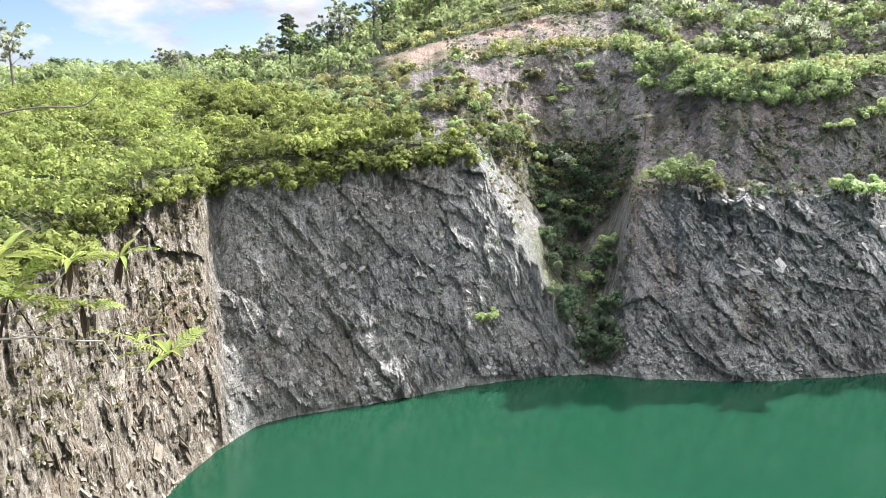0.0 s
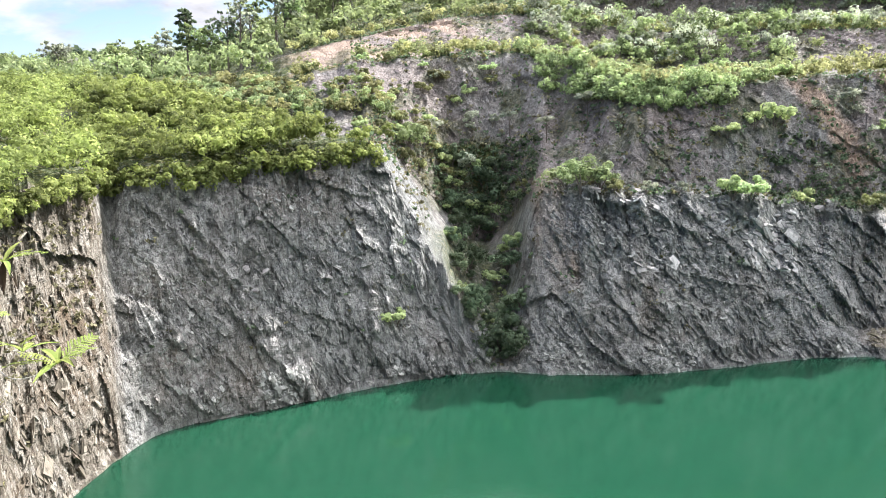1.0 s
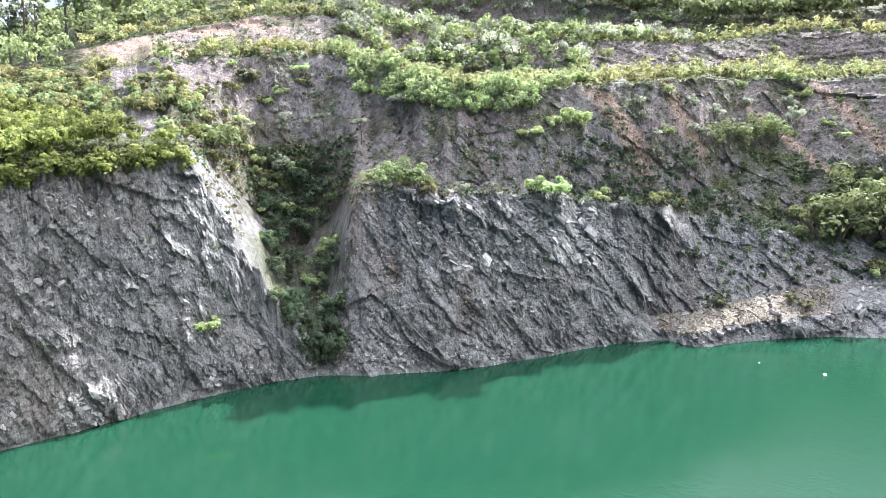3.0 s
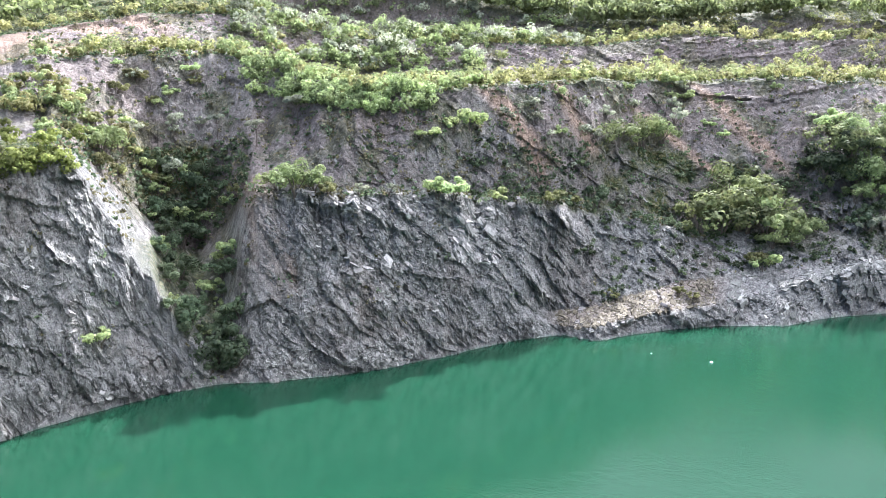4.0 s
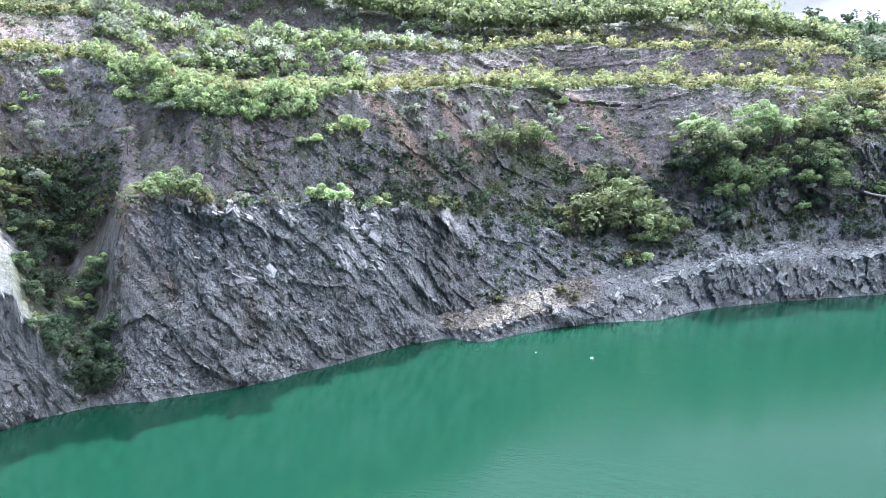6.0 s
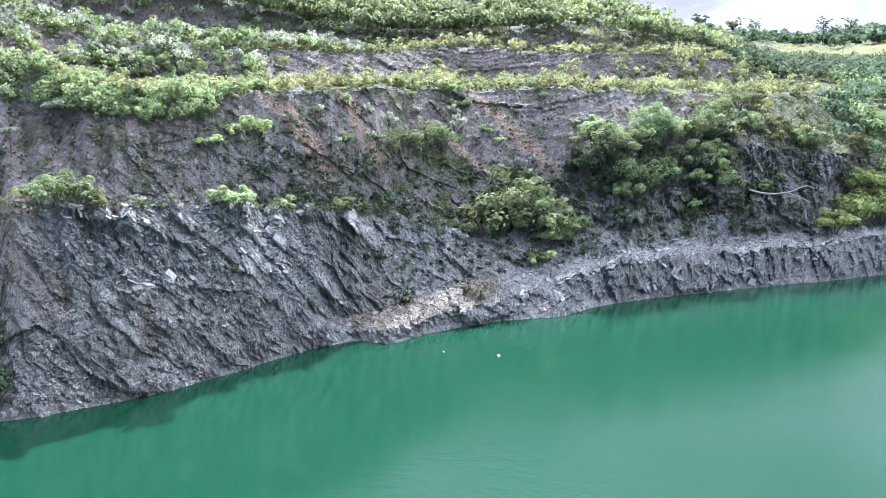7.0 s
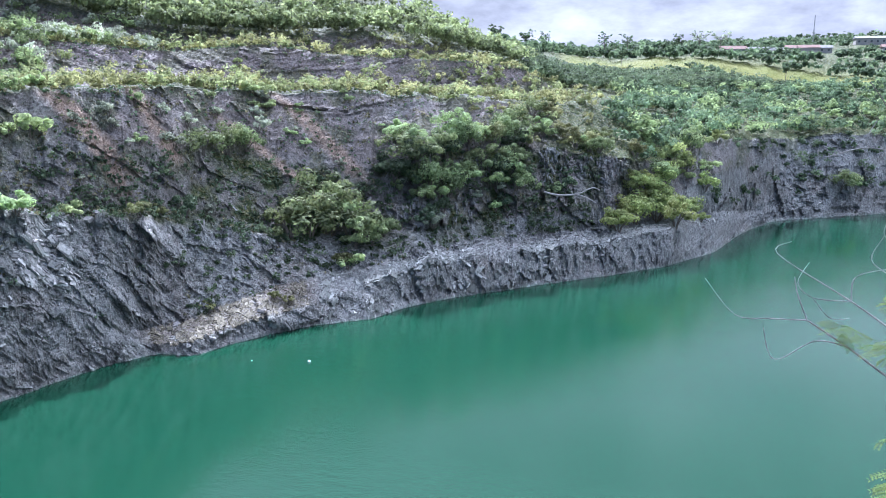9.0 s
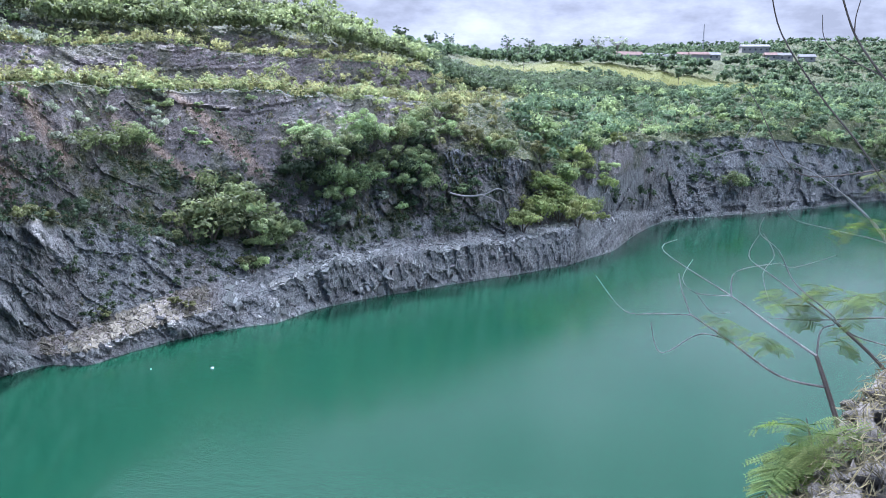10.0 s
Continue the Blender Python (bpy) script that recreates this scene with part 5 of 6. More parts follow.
def east_shrubs():
    """The half-bare feathery-leaved saplings on the rim."""
    rng = np.random.default_rng(77)
    tree = tagged(new("sapling"), "half-bare sapling with bent twigs and feathery leaves", "sapling")
    limb(tree, "trunk", [(94.9, -21.8), (93.2, -17.8), (92.1, -15.2)], 5.6, 0.028, 0.018, BARK)
    limb(tree, "branch", [(92.1, -15.2), (89.2, -13.6), (86.4, -11.9), (81.7, -9.2), (82.5, -8.3)], 5.6, 0.014, 0.004, BARK_TWIG, deepen=0.12)
    limb(tree, "branch", [(92.8, -17.1), (89.9, -16.8), (86.4, -14.8), (83.9, -13.4)], 5.6, 0.013, 0.008, BARK_TWIG, deepen=-0.1)
    limb(tree, "twig", [(83.9, -13.4), (81.5, -13.55), (79.3, -13.5), (77.2, -11.2)], 5.3, 0.007, 0.003, BARK_TWIG)
    limb(tree, "twig", [(83.9, -13.4), (83.2, -11.8), (82.9, -10.6)], 5.3, 0.006, 0.005, BARK_TWIG)
    limb(tree, "twig", [(86.4, -14.8), (84.5, -14.7), (82.5, -16.1), (81.7, -15.9), (81.2, -14.2)], 5.4, 0.007, 0.003, BARK_TWIG)
    limb(tree, "twig", [(86.4, -11.9), (86.4, -10.5), (87.3, -9.9), (89.3, -9.4)], 5.8, 0.008, 0.004, BARK_TWIG)
    limb(tree, "twig", [(86.4, -11.9), (84.1, -11.9), (83.1, -11.0), (83.7, -9.6)], 5.8, 0.006, 0.003, BARK_TWIG)
    limb(tree, "twig", [(84.1, -11.9), (85.2, -13.1), (86.4, -13.0)], 5.8, 0.005, 0.003, BARK_TWIG)
    limb(tree, "branch", [(92.1, -15.2), (92.2, -13.5), (93.0, -12.7), (90.4, -10.7), (89.2, -8.6), (87.9, -7.5), (88.1, -6.4)], 5.7, 0.010, 0.004, BARK_TWIG)
    limb(tree, "twig", [(89.3, -9.4), (90.2, -9.6), (92.6, -8.6)], 5.8, 0.006, 0.003, BARK_TWIG)
    limb(tree, "twig", [(88.1, -7.5), (88.9, -8.9), (88.3, -10.2), (88.8, -11.9)], 5.8, 0.006, 0.003, BARK_TWIG)
    second = tagged(new("sapling"), "feathery-leaved sapling leaning over the quarry rim", "sapling")
    limb(second, "trunk", [(99.5, -20.5), (97.5, -17.0), (95.5, -14.9), (93.0, -12.9)], 5.9, 0.022, 0.014, BARK)
    limb(second, "branch", [(93.0, -12.9), (90.6, -11.4), (88.6, -10.1), (87.3, -9.1), (87.9, -7.5)], 5.9, 0.011, 0.004, BARK_TWIG)
    limb(second, "branch", [(95.8, -12.2), (93.0, -12.7), (90.9, -13.0), (88.9, -13.1)], 5.8, 0.010, 0.004, BARK_TWIG)
    limb(second, "twig", [(93.0, -12.9), (94.2, -13.6), (96.5, -14.0)], 5.9, 0.009, 0.007, BARK_TWIG)
    third = tagged(new("dead_sapling"), "bare dead sapling with pale bent branches", "sapling")
    limb(third, "trunk", [(101.0, -17.5), (97.5, -11.0), (95.0, -7.0), (92.8, -4.8)], 6.4, 0.026, 0.014, BARK_TWIG)
    limb(third, "branch", [(92.8, -4.8), (90.1, -3.0), (86.6, -2.0), (83.9, -2.7), (83.6, -2.1)], 6.4, 0.008, 0.004, BARK_TWIG)
    limb(third, "twig", [(86.6, -2.0), (86.3, -1.5), (86.8, -0.3)], 6.4, 0.008, 0.004, BARK_TWIG)
    limb(third, "branch", [(96.5, -8.0), (94.7, -7.4), (91.8, -6.9), (89.7, -6.4), (89.2, -5.2), (89.5, -4.2)], 6.4, 0.008, 0.004, BARK_TWIG)
    limb(third, "branch", [(96.0, -5.5), (93.3, -1.6), (90.7, 1.6), (88.1, 5.5), (87.2, 8.5)], 6.4, 0.012, 0.006, BARK)
    limb(third, "branch", [(98.5, -4.0), (95.5, 1.0), (93.7, 3.3), (92.3, 5.4), (91.3, 8.0)], 6.4, 0.014, 0.009, BARK)
    limb(third, "twig", [(92.3, 5.4), (92.3, 6.4), (92.5, 7.5)], 6.4, 0.007, 0.004, BARK)
    limb(third, "twig", [(95.5, 1.9), (93.7, 3.0), (90.9, 4.7), (90.4, 6.6)], 6.4, 0.009, 0.003, BARK)
    limb(third, "twig", [(94.5, -3.0), (90.5, -3.6), (88.7, -2.2), (87.1, 0.8), (86.2, 2.1)], 6.5, 0.008, 0.004, BARK)
    fronds = [frond_mesh(LEAF_FROND, 400 + k, 8 + k) for k in range(3)]
    for tree_, b, e, d, size, count in [(second, 94.6, -11.2, 5.8, 0.30, 8), (second, 92.6, -11.0, 5.8, 0.24, 4), (tree, 89.8, -12.3, 5.7, 0.26, 6), (second, 93.2, -14.2, 5.8, 0.24, 5), (tree, 86.0, -13.9, 5.4, 0.18, 5), (tree, 88.3, -14.4, 5.5, 0.2, 4),
                                     (tree, 89.2, -14.9, 5.5, 0.18, 2), (third, 94.2, -6.4, 6.3, 0.28, 5), (third, 95.0, -4.0, 6.3, 0.28, 6), (third, 92.0, -7.2, 6.3, 0.2, 3)]:
        for k in range(count + 3):
            put_leaf("frond", fronds[k % 3], tree_, from_eye(b + rng.uniform(-0.5, 0.5), e + rng.uniform(-0.3, 0.4), d + rng.uniform(-0.2, 0.2)),
                     (rng.uniform(-35, 15), rng.uniform(-25, 25), rng.uniform(0, 360)), 0.75 * size * rng.uniform(0.7, 1.15))
    low = tagged(new("fern_bush"), "low leafy bush with feathery green fronds on dry bank", "bush")
    for k in range(70):
        put_leaf("frond", fronds[k % 3], low, from_eye(94.2 + rng.uniform(-2.2, 3.0), -20.9 + rng.uniform(-1.6, 1.6), 4.2 + rng.uniform(-0.2, 0.3)), (rng.uniform(-30, 25), rng.uniform(-30, 30), rng.uniform(20, 160)), rng.uniform(0.16, 0.34))
    for k in range(12):
        put_leaf("frond", fronds[k % 3], low, from_eye(91.9 + rng.uniform(-0.4, 0.6), -21.0 + rng.uniform(-0.9, 0.6), 4.2), (rng.uniform(-20, 5), rng.uniform(-15, 15), rng.uniform(60, 125)), rng.uniform(0.25, 0.36))
    for k in range(9):
        a = rng.uniform(0, 360)
        limb(low, "stem", [(94 + rng.uniform(-1, 2.5), -23.5), (93.8 + rng.uniform(-2, 3), -20.5 + rng.uniform(-1, 1.5))], 4.3, 0.006, 0.003, BARK)


def west_shrub():
    """The long-leaved shrub beside the lookout, with dead leaves hanging."""
    rng = np.random.default_rng(78)
    eye = Vector((0, 0, EYE))
    shrub = tagged(new("shrub"), "shrub with bare stems, narrow green leaves and dead hanging leaves", "shrub")
    limb(shrub, "stem", [(-44.0, -26.0), (-38.0, -17.0), (-33.0, -13.6), (-29.0, -13.4), (-26.5, -14.0), (-24.3, -14.4)], 4.0, 0.010, 0.005, BARK_PALE, eye)
    limb(shrub, "stem", [(-38.0, -17.0), (-32.5, -12.0), (-29.2, -11.6), (-25.8, -9.3)], 4.0, 0.008, 0.004, BARK_PALE, eye)
    limb(shrub, "twig", [(-24.3, -14.4), (-23.5, -13.4), (-23.0, -12.2)], 4.0, 0.004, 0.002, BARK, eye)
    limb(shrub, "twig", [(-24.3, -14.4), (-23.4, -16.1), (-22.2, -16.5), (-20.3, -16.1)], 4.0, 0.005, 0.003, BARK_PALE, eye)
    limb(shrub, "twig", [(-29.3, -13.1), (-27.3, -12.9), (-25.4, -12.0)], 4.0, 0.005, 0.003, BARK_PALE, eye)
    limb(shrub, "twig", [(-28.5, -11.4), (-25.5, -11.2), (-23.5, -10.6), (-22.6, -9.2)], 4.0, 0.005, 0.003, BARK_PALE, eye)
    green = [blade_mesh(LEAF_BLADE, 1, droop=0.35), blade_mesh(LEAF_BLADE, 2, droop=0.6)]
    fronds = [frond_mesh(LEAF_BLADE, 420, 8, 1.0, 0.32), frond_mesh(LEAF_BLADE, 421, 9, 1.0, 0.28)]
    dead = blade_mesh(LEAF_DEAD, 3, droop=0.05)
    for b, e, n, size, hanging in [(-25.8, -8.9, 9, 0.20, 5), (-25.4, -11.9, 8, 0.17, 2), (-22.6, -8.9, 8, 0.17, 4), (-20.2, -15.9, 8, 0.19, 0), (-22.2, -14.8, 5, 0.17, 0), (-29.6, -10.8, 15, 0.25, 3), (-29.9, -8.2, 12, 0.24, 0), (-31.5, -9.5, 10, 0.25, 0)]:
        c = from_eye(b, e, 4.0, eye)
        for k in range(n):
            put_leaf("leaf", (green + fronds)[k % 4], shrub, c, (rng.uniform(-10, 40), rng.uniform(-20, 20), k * 360 / n + rng.uniform(-15, 15)), size * rng.uniform(0.75, 1.1))
        for k in range(hanging):
            put_leaf("dead_leaf", dead, shrub, c, (-90 + rng.uniform(0, 22), rng.uniform(-18, 18), rng.uniform(0, 360)), size * rng.uniform(0.65, 0.95), "dark brown hanging dead leaf")
    upper = tagged(new("bare_branch"), "bare brown branch reaching over the thicket", "branch")
    limb(upper, "stem", [(-36.0, -8.0), (-32.0, -0.5), (-28.9, 0.9), (-26.3, 1.3), (-24.0, 1.3), (-22.8, 2.1)], 6.0, 0.014, 0.005, BARK, eye)


def rim_litter():
    """Loose stones and dead grass on the near bank."""
    rng = np.random.default_rng(79)
    bm = bmesh.new()
    bmesh.ops.create_icosphere(bm, subdivisions=2, radius=1)
    shapes = []
    for k in range(4):
        b2 = bm.copy()
        for v in b2.verts:
            f = 1 + 0.35 * (noise.noise(v.co * 1.3 + Vector((k * 7, 0, 0))))
            v.co = Vector((v.co.x * f, v.co.y * 0.8 * f, v.co.z * 0.5 * f))
        mesh = bpy.data.meshes.new("stone")
        b2.to_mesh(mesh), b2.free()
        mesh.materials.append(NEAR_ROCK)
        shapes.append(mesh)
    bm.free()
    for k in range(110):
        b = rng.uniform(88.5, 101)
        i = int(np.argmin(np.abs(RIM_B - b)))
        d = RIM_EDGE[i] - rng.uniform(0.05, 1.3)
        v = d / RIM_EDGE[i]
        size = rng.uniform(0.02, 0.06)
        ob = tagged(new("stone", shapes[k % 4]), "pale angular stone lying on the dry bank", "stone", "stones on the bank")
        ob.matrix_basis = pose(d * math.sin(radians(b)), d * math.cos(radians(b)), 23.4 + (RIM_TOP[i] - 23.4) * v**2 + 0.2 * size, rng.uniform(-25, 25), rng.uniform(-25, 25), rng.uniform(0, 360)) @ Matrix.Diagonal((size, size, size, 1))
    n = 3000
    b = rng.uniform(88, 102, n)
    edge = np.interp(b, RIM_B, RIM_EDGE)
    d = edge - rng.uniform(-0.1, 1.4, n)
    z = 23.4 + (np.interp(b, RIM_B, RIM_TOP) - 23.4) * (d / edge) ** 2 + 0.04
    p = np.stack([d * np.sin(np.radians(b)), d * np.cos(np.radians(b)), z], -1)
    nor = rng.normal(size=(n, 3))
    nor /= np.linalg.norm(nor, axis=1, keepdims=True)
    tagged(new("dead_grass", leaf_mesh("dead_grass", p + nor * 0.04, nor, np.full(n, 0.0065), rng.random(n), LEAF_STRAW, rng, 13.0)), "matted straw-coloured dead grass on the bank", "grass", kind="stuff")


LEAF_FROND = leaf_material("frond_leaf", (0.05, 0.08, 0.018), (0.11, 0.155, 0.036), (0.22, 0.27, 0.08))
LEAF_BLADE = leaf_material("blade_leaf", (0.16, 0.21, 0.05), (0.30, 0.36, 0.10), (0.46, 0.50, 0.18))
LEAF_STRAW = leaf_material("straw", (0.09, 0.08, 0.045), (0.19, 0.17, 0.105), (0.33, 0.30, 0.20))
east_shrubs()
west_shrub()
rim_litter()
# ---- far things: houses on the hill, the mast, things on the water and the cliff ----
def box(bm, x0, x1, y0, y1, z0, z1):
    m = Matrix.Translation(((x0 + x1) / 2, (y0 + y1) / 2, (z0 + z1) / 2)) @ Matrix.Diagonal((x1 - x0, y1 - y0, z1 - z0, 1))
    bmesh.ops.create_cube(bm, size=1, matrix=m)


def house(bearing, distance, width, depth, height, roof, label):
    """A long low house, facing the lake."""
    root = tagged(new("house"), label, "house", "houses on the far hill")
    root.matrix_basis = Matrix.Translation(at_distance(bearing, distance) + Vector((0, 0, 0.2))) @ pose(0, 0, 0, 0, 0, -bearing + 12)
    bm = bmesh.new()
    box(bm, -width / 2, width / 2, -depth / 2, depth / 2, -2, height)
    part("wall", bm, HOUSE_WALL, root)
    bm = bmesh.new()
    e = 0.6
    v = [bm.verts.new(p) for p in [(-width / 2 - e, -depth / 2 - e, height), (width / 2 + e, -depth / 2 - e, height), (width / 2 + e, depth / 2 + e, height), (-width / 2 - e, depth / 2 + e, height), (-width / 2 - e, 0, height + 2.2), (width / 2 + e, 0, height + 2.2)]]
    for f in ((0, 1, 5, 4), (2, 3, 4, 5), (0, 4, 3), (1, 2, 5), (3, 2, 1, 0)):
        bm.faces.new([v[i] for i in f])
    part("roof", bm, roof, root)
    n = max(2, int(width / 4))
    for k in range(n):
        x = -width / 2 + (k + 0.5) * width / n
        bm = bmesh.new()
        box(bm, x - 0.7, x + 0.7, -depth / 2 - 0.06, -depth / 2 + 0.1, 0.9, 2.3)
        part("window", bm, PANE, root)
    return root


for args in [(81.4, 640, 15, 8, 3.2, ROOF_RED, "pale house with red roof among trees"), (82.1, 625, 13, 8, 5.5, ROOF_RED, "two-storey pale house with red roof"), (82.9, 650, 14, 8, 3.2, ROOF_TIN, "pale house with grey tin roof"),
             (85.7, 720, 22, 12, 4.0, ROOF_TIN, "long white building with tin roof on the hill"), (86.9, 640, 12, 8, 3.2, ROOF_RED, "small pale house on the hillside"),
             (87.6, 650, 10, 7, 3.2, ROOF_TIN, "small pale house with tin roof"), (79.2, 560, 12, 7, 3.0, ROOF_TIN, "low house half hidden by trees"), (77.5, 520, 16, 7, 3.0, ROOF_RED, "low brown-roofed house behind the meadow"),
             (88.9, 660, 11, 7, 3.2, ROOF_TIN, "small pale house on the hillside"), (80.2, 590, 9, 7, 3.0, ROOF_TIN, "small pale house among trees")]:
    house(*args)


def mast():
    root = tagged(new("radio_mast"), "slim grey lattice radio mast on the far hill", "mast")
    root.matrix_basis = Matrix.Translation(at_distance(82.4, 740))
    h = 25
    corners = [(0.7 * math.cos(a), 0.7 * math.sin(a)) for a in (0.3, 2.4, 4.5)]
    for x, y in corners:
        bm = bmesh.new()
        tube(bm, [(x, y, -1), (0.3 * x, 0.3 * y, h)], [0.14, 0.10], 5)
        part("leg", bm, STEEL, root)
    for k in range(12):
        a, b = corners[k % 3], corners[(k + 1) % 3]
        z0, z1 = h * k / 12, h * (k + 1) / 12
        s0, s1 = 1 - 0.7 * k / 12, 1 - 0.7 * (k + 1) / 12
        bm = bmesh.new()
        tube(bm, [(a[0] * s0, a[1] * s0, z0), (b[0] * s1, b[1] * s1, z1)], [0.06, 0.06], 4)
        part("brace", bm, STEEL, root)


mast()


def dead_tree_on_wall():
    root = tagged(new("dead_tree"), "bleached dead tree lying against the dark cliff", "dead tree")
    c = from_eye(67.2, -5.9, 127)
    side = Vector((math.cos(radians(67.2)), -math.sin(radians(67.2)), 0))
    up = Vector((0, 0, 1))
    for pts, r in [([(-4.6, 0.7), (-3, 0.3), (-1, 0.2), (1.2, 0.6), (2.2, 1.2)], 0.16), ([(0.6, 0.4), (2.4, -0.2), (3.8, -1.0)], 0.12), ([(1.8, 0.9), (3.2, 1.5), (4.3, 1.1)], 0.10), ([(-2.2, 0.2), (-2.6, -0.6)], 0.06)]:
        bm = bmesh.new()
        tube(bm, bent([c + side * x + up * z for x, z in pts]), [r * (1 - 0.1 * i / len(pts)) for i in range(5 * (len(pts) - 1) + 1)], 6)
        part("limb", bm, BARK_PALE, root)


dead_tree_on_wall()


def floats():
    for k, (b, rise, r) in enumerate([(47.8, -17.9, 0.17), (43.6, -17.6, 0.08)]):
        d = EYE / math.tan(radians(-rise))
        bm = bmesh.new()
        bmesh.ops.create_uvsphere(bm, u_segments=14, v_segments=8, radius=r)
        for v in bm.verts:
            v.co.z *= 0.7
        mesh = bpy.data.meshes.new("float")
        bm.to_mesh(mesh), bm.free()
        mesh.materials.append(FLOAT_WHITE)
        ob = tagged(new("float", mesh), "small white float drifting on the green water", "float", "floats on the lake")
        ob.location = (d * math.sin(radians(b)), d * math.cos(radians(b)), 0.3 * r)


floats()


def boulders():
    """Pale slabs and rubble on the ledges, the spit and the gravel bank."""
    rng = np.random.default_rng(90)
    shapes = []
    for k in range(6):
        bm = bmesh.new()
        bmesh.ops.create_cube(bm, size=1)
        bmesh.ops.subdivide_edges(bm, edges=bm.edges[:], cuts=1)
        for v in bm.verts:
            v.co = Vector((v.co.x * 1.5, v.co.y, v.co.z * 0.55)) + Vector([0.24 * (rng.random() - 0.5) for _ in range(3)])
            if v.co.length > 0.85:
                v.co *= 0.88
        mesh = bpy.data.meshes.new("rock_slab")
        bm.to_mesh(mesh), bm.free()
        mesh.materials.append(STONE)
        shapes.append(mesh)

    def lay(places, lo, hi, lean):
        for p in places:
            size = lo + (hi - lo) * rng.random() ** 2.5
            ob = new("rock_slab", shapes[rng.integers(0, 6)])
            ob.parent = ground
            ob.matrix_basis = pose(*p, rng.uniform(-lean, lean), rng.uniform(-lean, lean), rng.uniform(0, 360)) @ Matrix.Diagonal((size, size, size, 1))

    lay(on_course(rng, ["cliff"], 21, 33, 60, 0.45, 1.0), 0.2, 0.65, 35)
    lay(on_course(rng, ["cliff"], -12, 4, 18, 0.2, 0.95), 0.2, 0.7, 35)
    lay(on_course(rng, ["shelf", "bank"], 37, 56, 90), 0.15, 0.6, 25)
    lay(on_course(rng, ["shelf", "bank"], 56, 78, 70), 0.25, 0.8, 25)
    lay(on_course(rng, ["berm"], 15, 45, 34), 0.2, 0.8, 25)




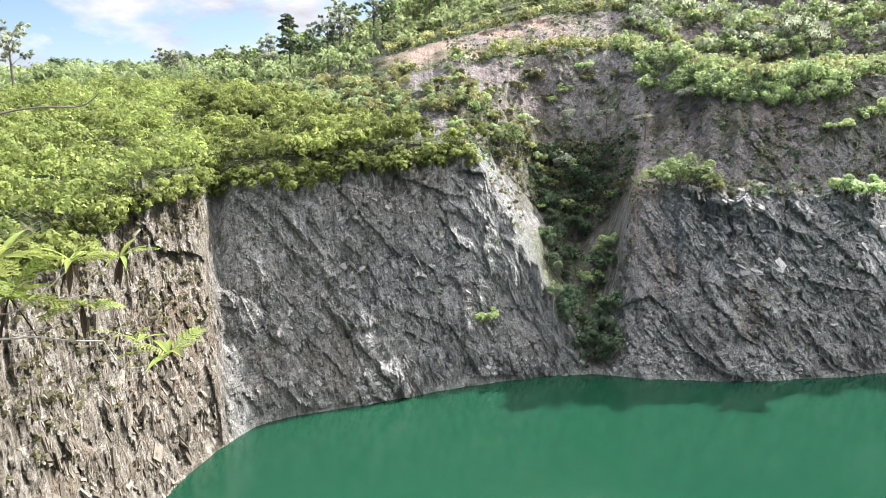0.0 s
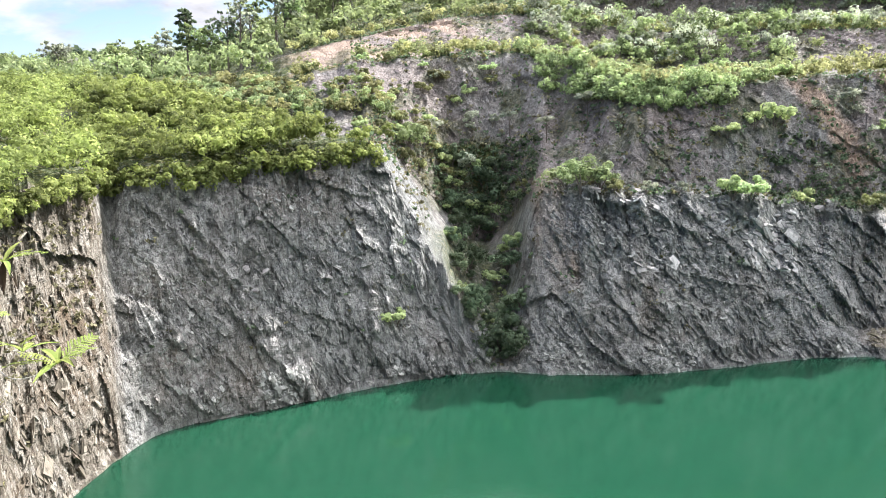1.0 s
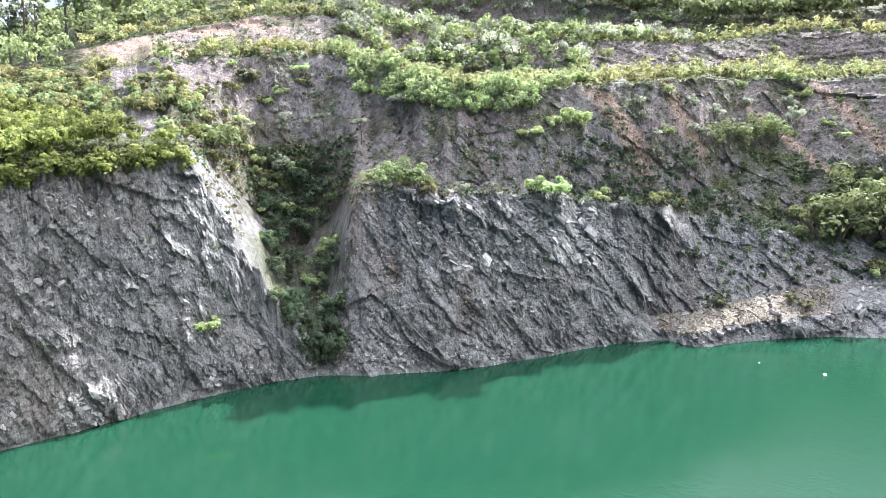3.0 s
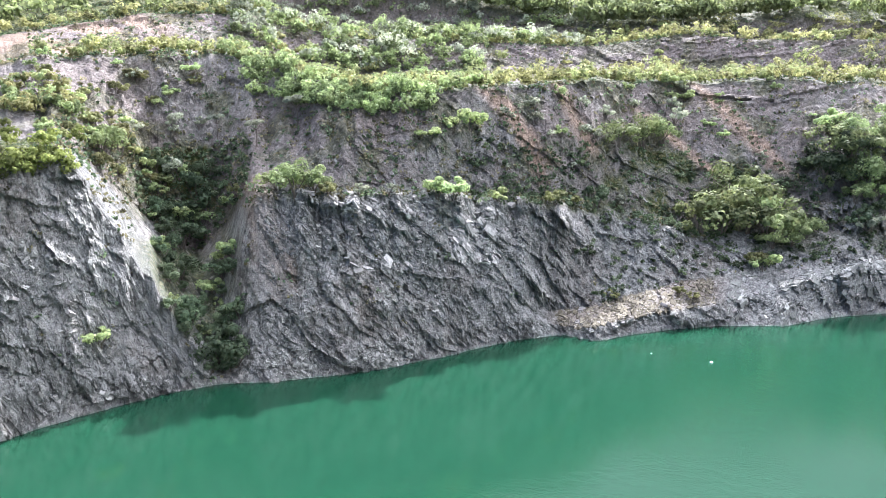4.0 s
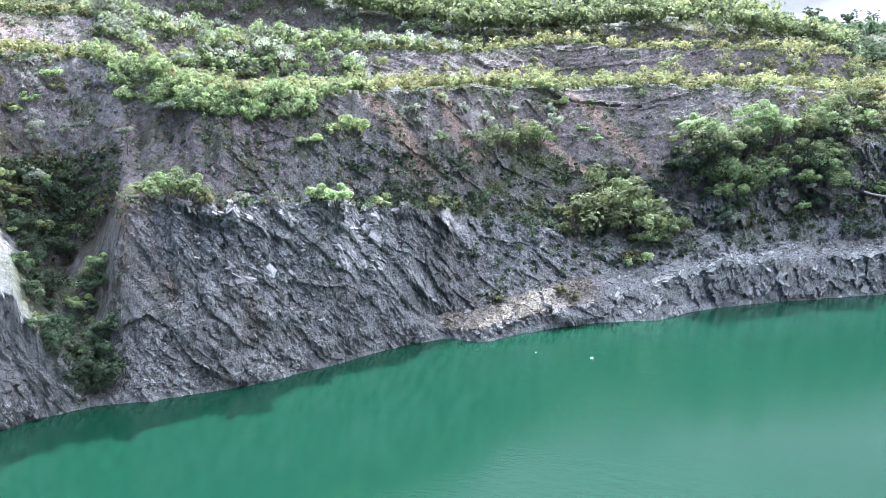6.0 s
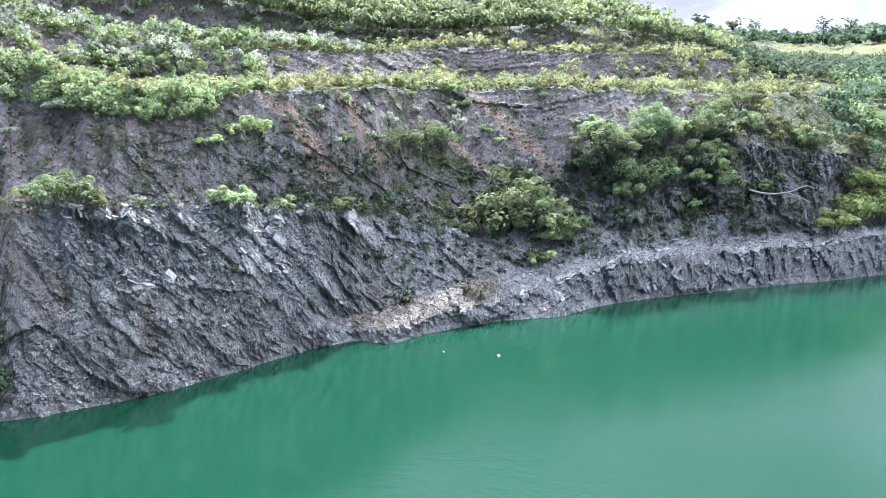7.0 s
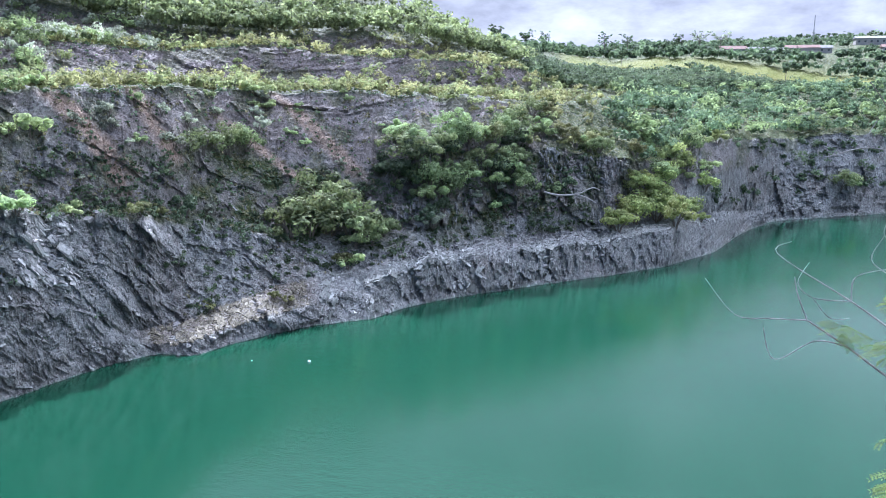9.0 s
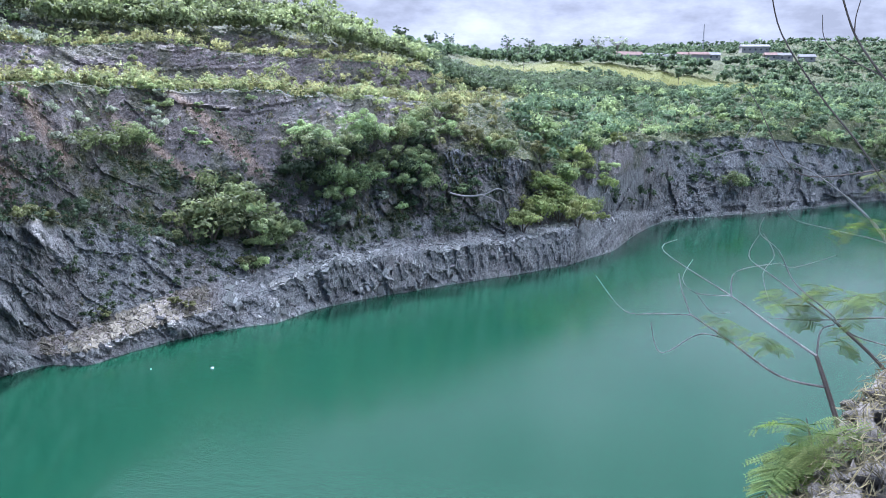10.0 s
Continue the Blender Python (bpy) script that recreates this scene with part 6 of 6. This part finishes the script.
def plates(name, courses, lo, hi, count, low, high, long, lean, material, label, seed, spread=0.25, wide=0.13, patchy=1.0):
    """Broken slabs of the cleavage, half sunk in the face and leaning with it."""
    rng = np.random.default_rng(seed)
    have = np.where((AZ >= lo) & (AZ <= hi))[0]
    spans = [ROWS_OF[k] for k in courses]
    k = rng.integers(0, len(spans), 3 * count)
    c = rng.choice(have[6:-6], 3 * count)
    r = np.array([int(spans[i][0] + (low + (high - low) * rng.random()) * (spans[i][1] - spans[i][0])) for i in k])
    # they lie in patches
    best = np.argsort(-patchy * fbm(TRUN[r, c] / 4, TUP[r, c] / 5, seed, 3) + 0.12 * rng.random(3 * count))[:count]
    c, r = c[best], r[best]
    P = np.stack([TX, TY, TZ], -1)
    up = P[np.minimum(r + 5, len(P) - 1), c] - P[np.maximum(r - 5, 0), c]
    run = P[r, c + 5] - P[r, c - 5]
    up /= np.linalg.norm(up, axis=1, keepdims=True)
    run /= np.linalg.norm(run, axis=1, keepdims=True)
    out = np.cross(run, up)
    out /= np.linalg.norm(out, axis=1, keepdims=True)
    out *= np.sign(-np.sum(out * P[r, c] * np.array((1, 1, 0)), axis=1, keepdims=True))
    a = np.arctan(lean) + rng.normal(0, spread, count)
    length = up * np.cos(a)[:, None] - run * np.sin(a)[:, None]
    t = rng.normal(0.3, 0.3, count)[:, None]
    face = out * np.cos(t) + np.cross(length, out) * np.sin(t)
    width = np.cross(length, face)
    size = long * (0.25 + 0.75 * rng.random(count) ** 2.5)[:, None]
    L, W, T = length * size * 0.5, width * size * (0.05 + wide * rng.random((count, 1)) ** 1.5), face * size * (0.03 + 0.05 * rng.random((count, 1)))
    base = P[r, c] - out * size * 0.02
    v = np.stack([base + sx * L * (1 + 0.3 * (rng.random((count, 1)) - 0.5)) + sy * W * (1 + 0.7 * (rng.random((count, 1)) - 0.5)) + sz * T for sx in (-1, 1) for sy in (-1, 1) for sz in (-1, 1)], 1)
    quads = np.array([(0, 1, 3, 2), (4, 6, 7, 5), (0, 4, 5, 1), (2, 3, 7, 6), (0, 2, 6, 4), (1, 5, 7, 3)])
    faces = (np.arange(count)[:, None, None] * 8 + quads[None]).reshape(-1, 4)
    mesh = bpy.data.meshes.new(name)
    mesh.from_pydata(v.reshape(-1, 3).tolist(), [], faces.tolist())
    mesh.materials.append(material)
    return tagged(new(name, mesh), label, "rock", kind="stuff")


plates("rock_plates", ["cliff", "bank"], -16, 13, 2000, 0.0, 1.0, 1.7, 0.45, ROCK, "angular grey slate slabs broken from the cliff", 701)
plates("rock_plates_east", ["cliff", "bank"], 14, 48, 2400, 0.0, 1.0, 1.7, 0.8, ROCK, "angular grey slate slabs leaning across the cliff", 702)
plates("flakes", ["cliff", "bank"], -16, 13, 3600, 0.0, 1.0, 0.6, 0.8, BROKEN, "pale grey slate flakes on the cliff face", 711, 0.6, 0.3)
plates("flakes_east", ["cliff", "bank"], 14, 50, 5200, 0.0, 1.0, 0.65, 1.3, BROKEN, "pale angular slate flakes on the cliff face", 712, 0.7, 0.3)
# ledges below the edge, coloured as if the sun reached them
plates("ledge_flakes", ["cliff"], 20, 33, 700, 0.45, 1.0, 1.3, 1.6, BROKEN_SUNLIT, "slate ledges below the cliff edge, sunlight painted in their colour", 713, 0.4, 0.25)
plates("spit_rubble", ["shelf"], 36, 48.5, 1500, 0.0, 1.0, 0.9, 0.3, BROKEN_WARM, "loose straw-coloured rubble on the low spit", 714, 0.8, 0.35, 0.1)
plates("gravel", ["shelf"], 53, 79, 1500, 0.0, 1.0, 0.8, 0.3, BROKEN, "grey loose gravel on top of the bank", 715, 0.8, 0.4, 0.2)
plates("rubble", ["bank", "shelf"], 48, 79, 2600, 0.0, 1.0, 1.2, 0.3, BROKEN, "loose grey rubble along the gravel bank", 703, 0.8, 0.35, 0.3)
plates("warm_plates", ["cliff", "bank"], -36, -16.8, 900, 0.0, 1.0, 1.3, 0.35, ROCK_FLAKE, "weathered beige rock flakes on the sunlit cliff", 704, 0.5, 0.3)
plates("wall_plates", ["slope", "cliff"], 53, 95, 2800, 0.0, 1.0, 1.9, 0.2, ROCK, "dark slate slabs on the far walls", 705, 0.4, 0.2)
plates("ledge_slabs", ["slope"], 14, 50, 260, 0.0, 0.7, 0.8, 0.7, BROKEN, "loose slabs on the brown slope", 706)

boulders()
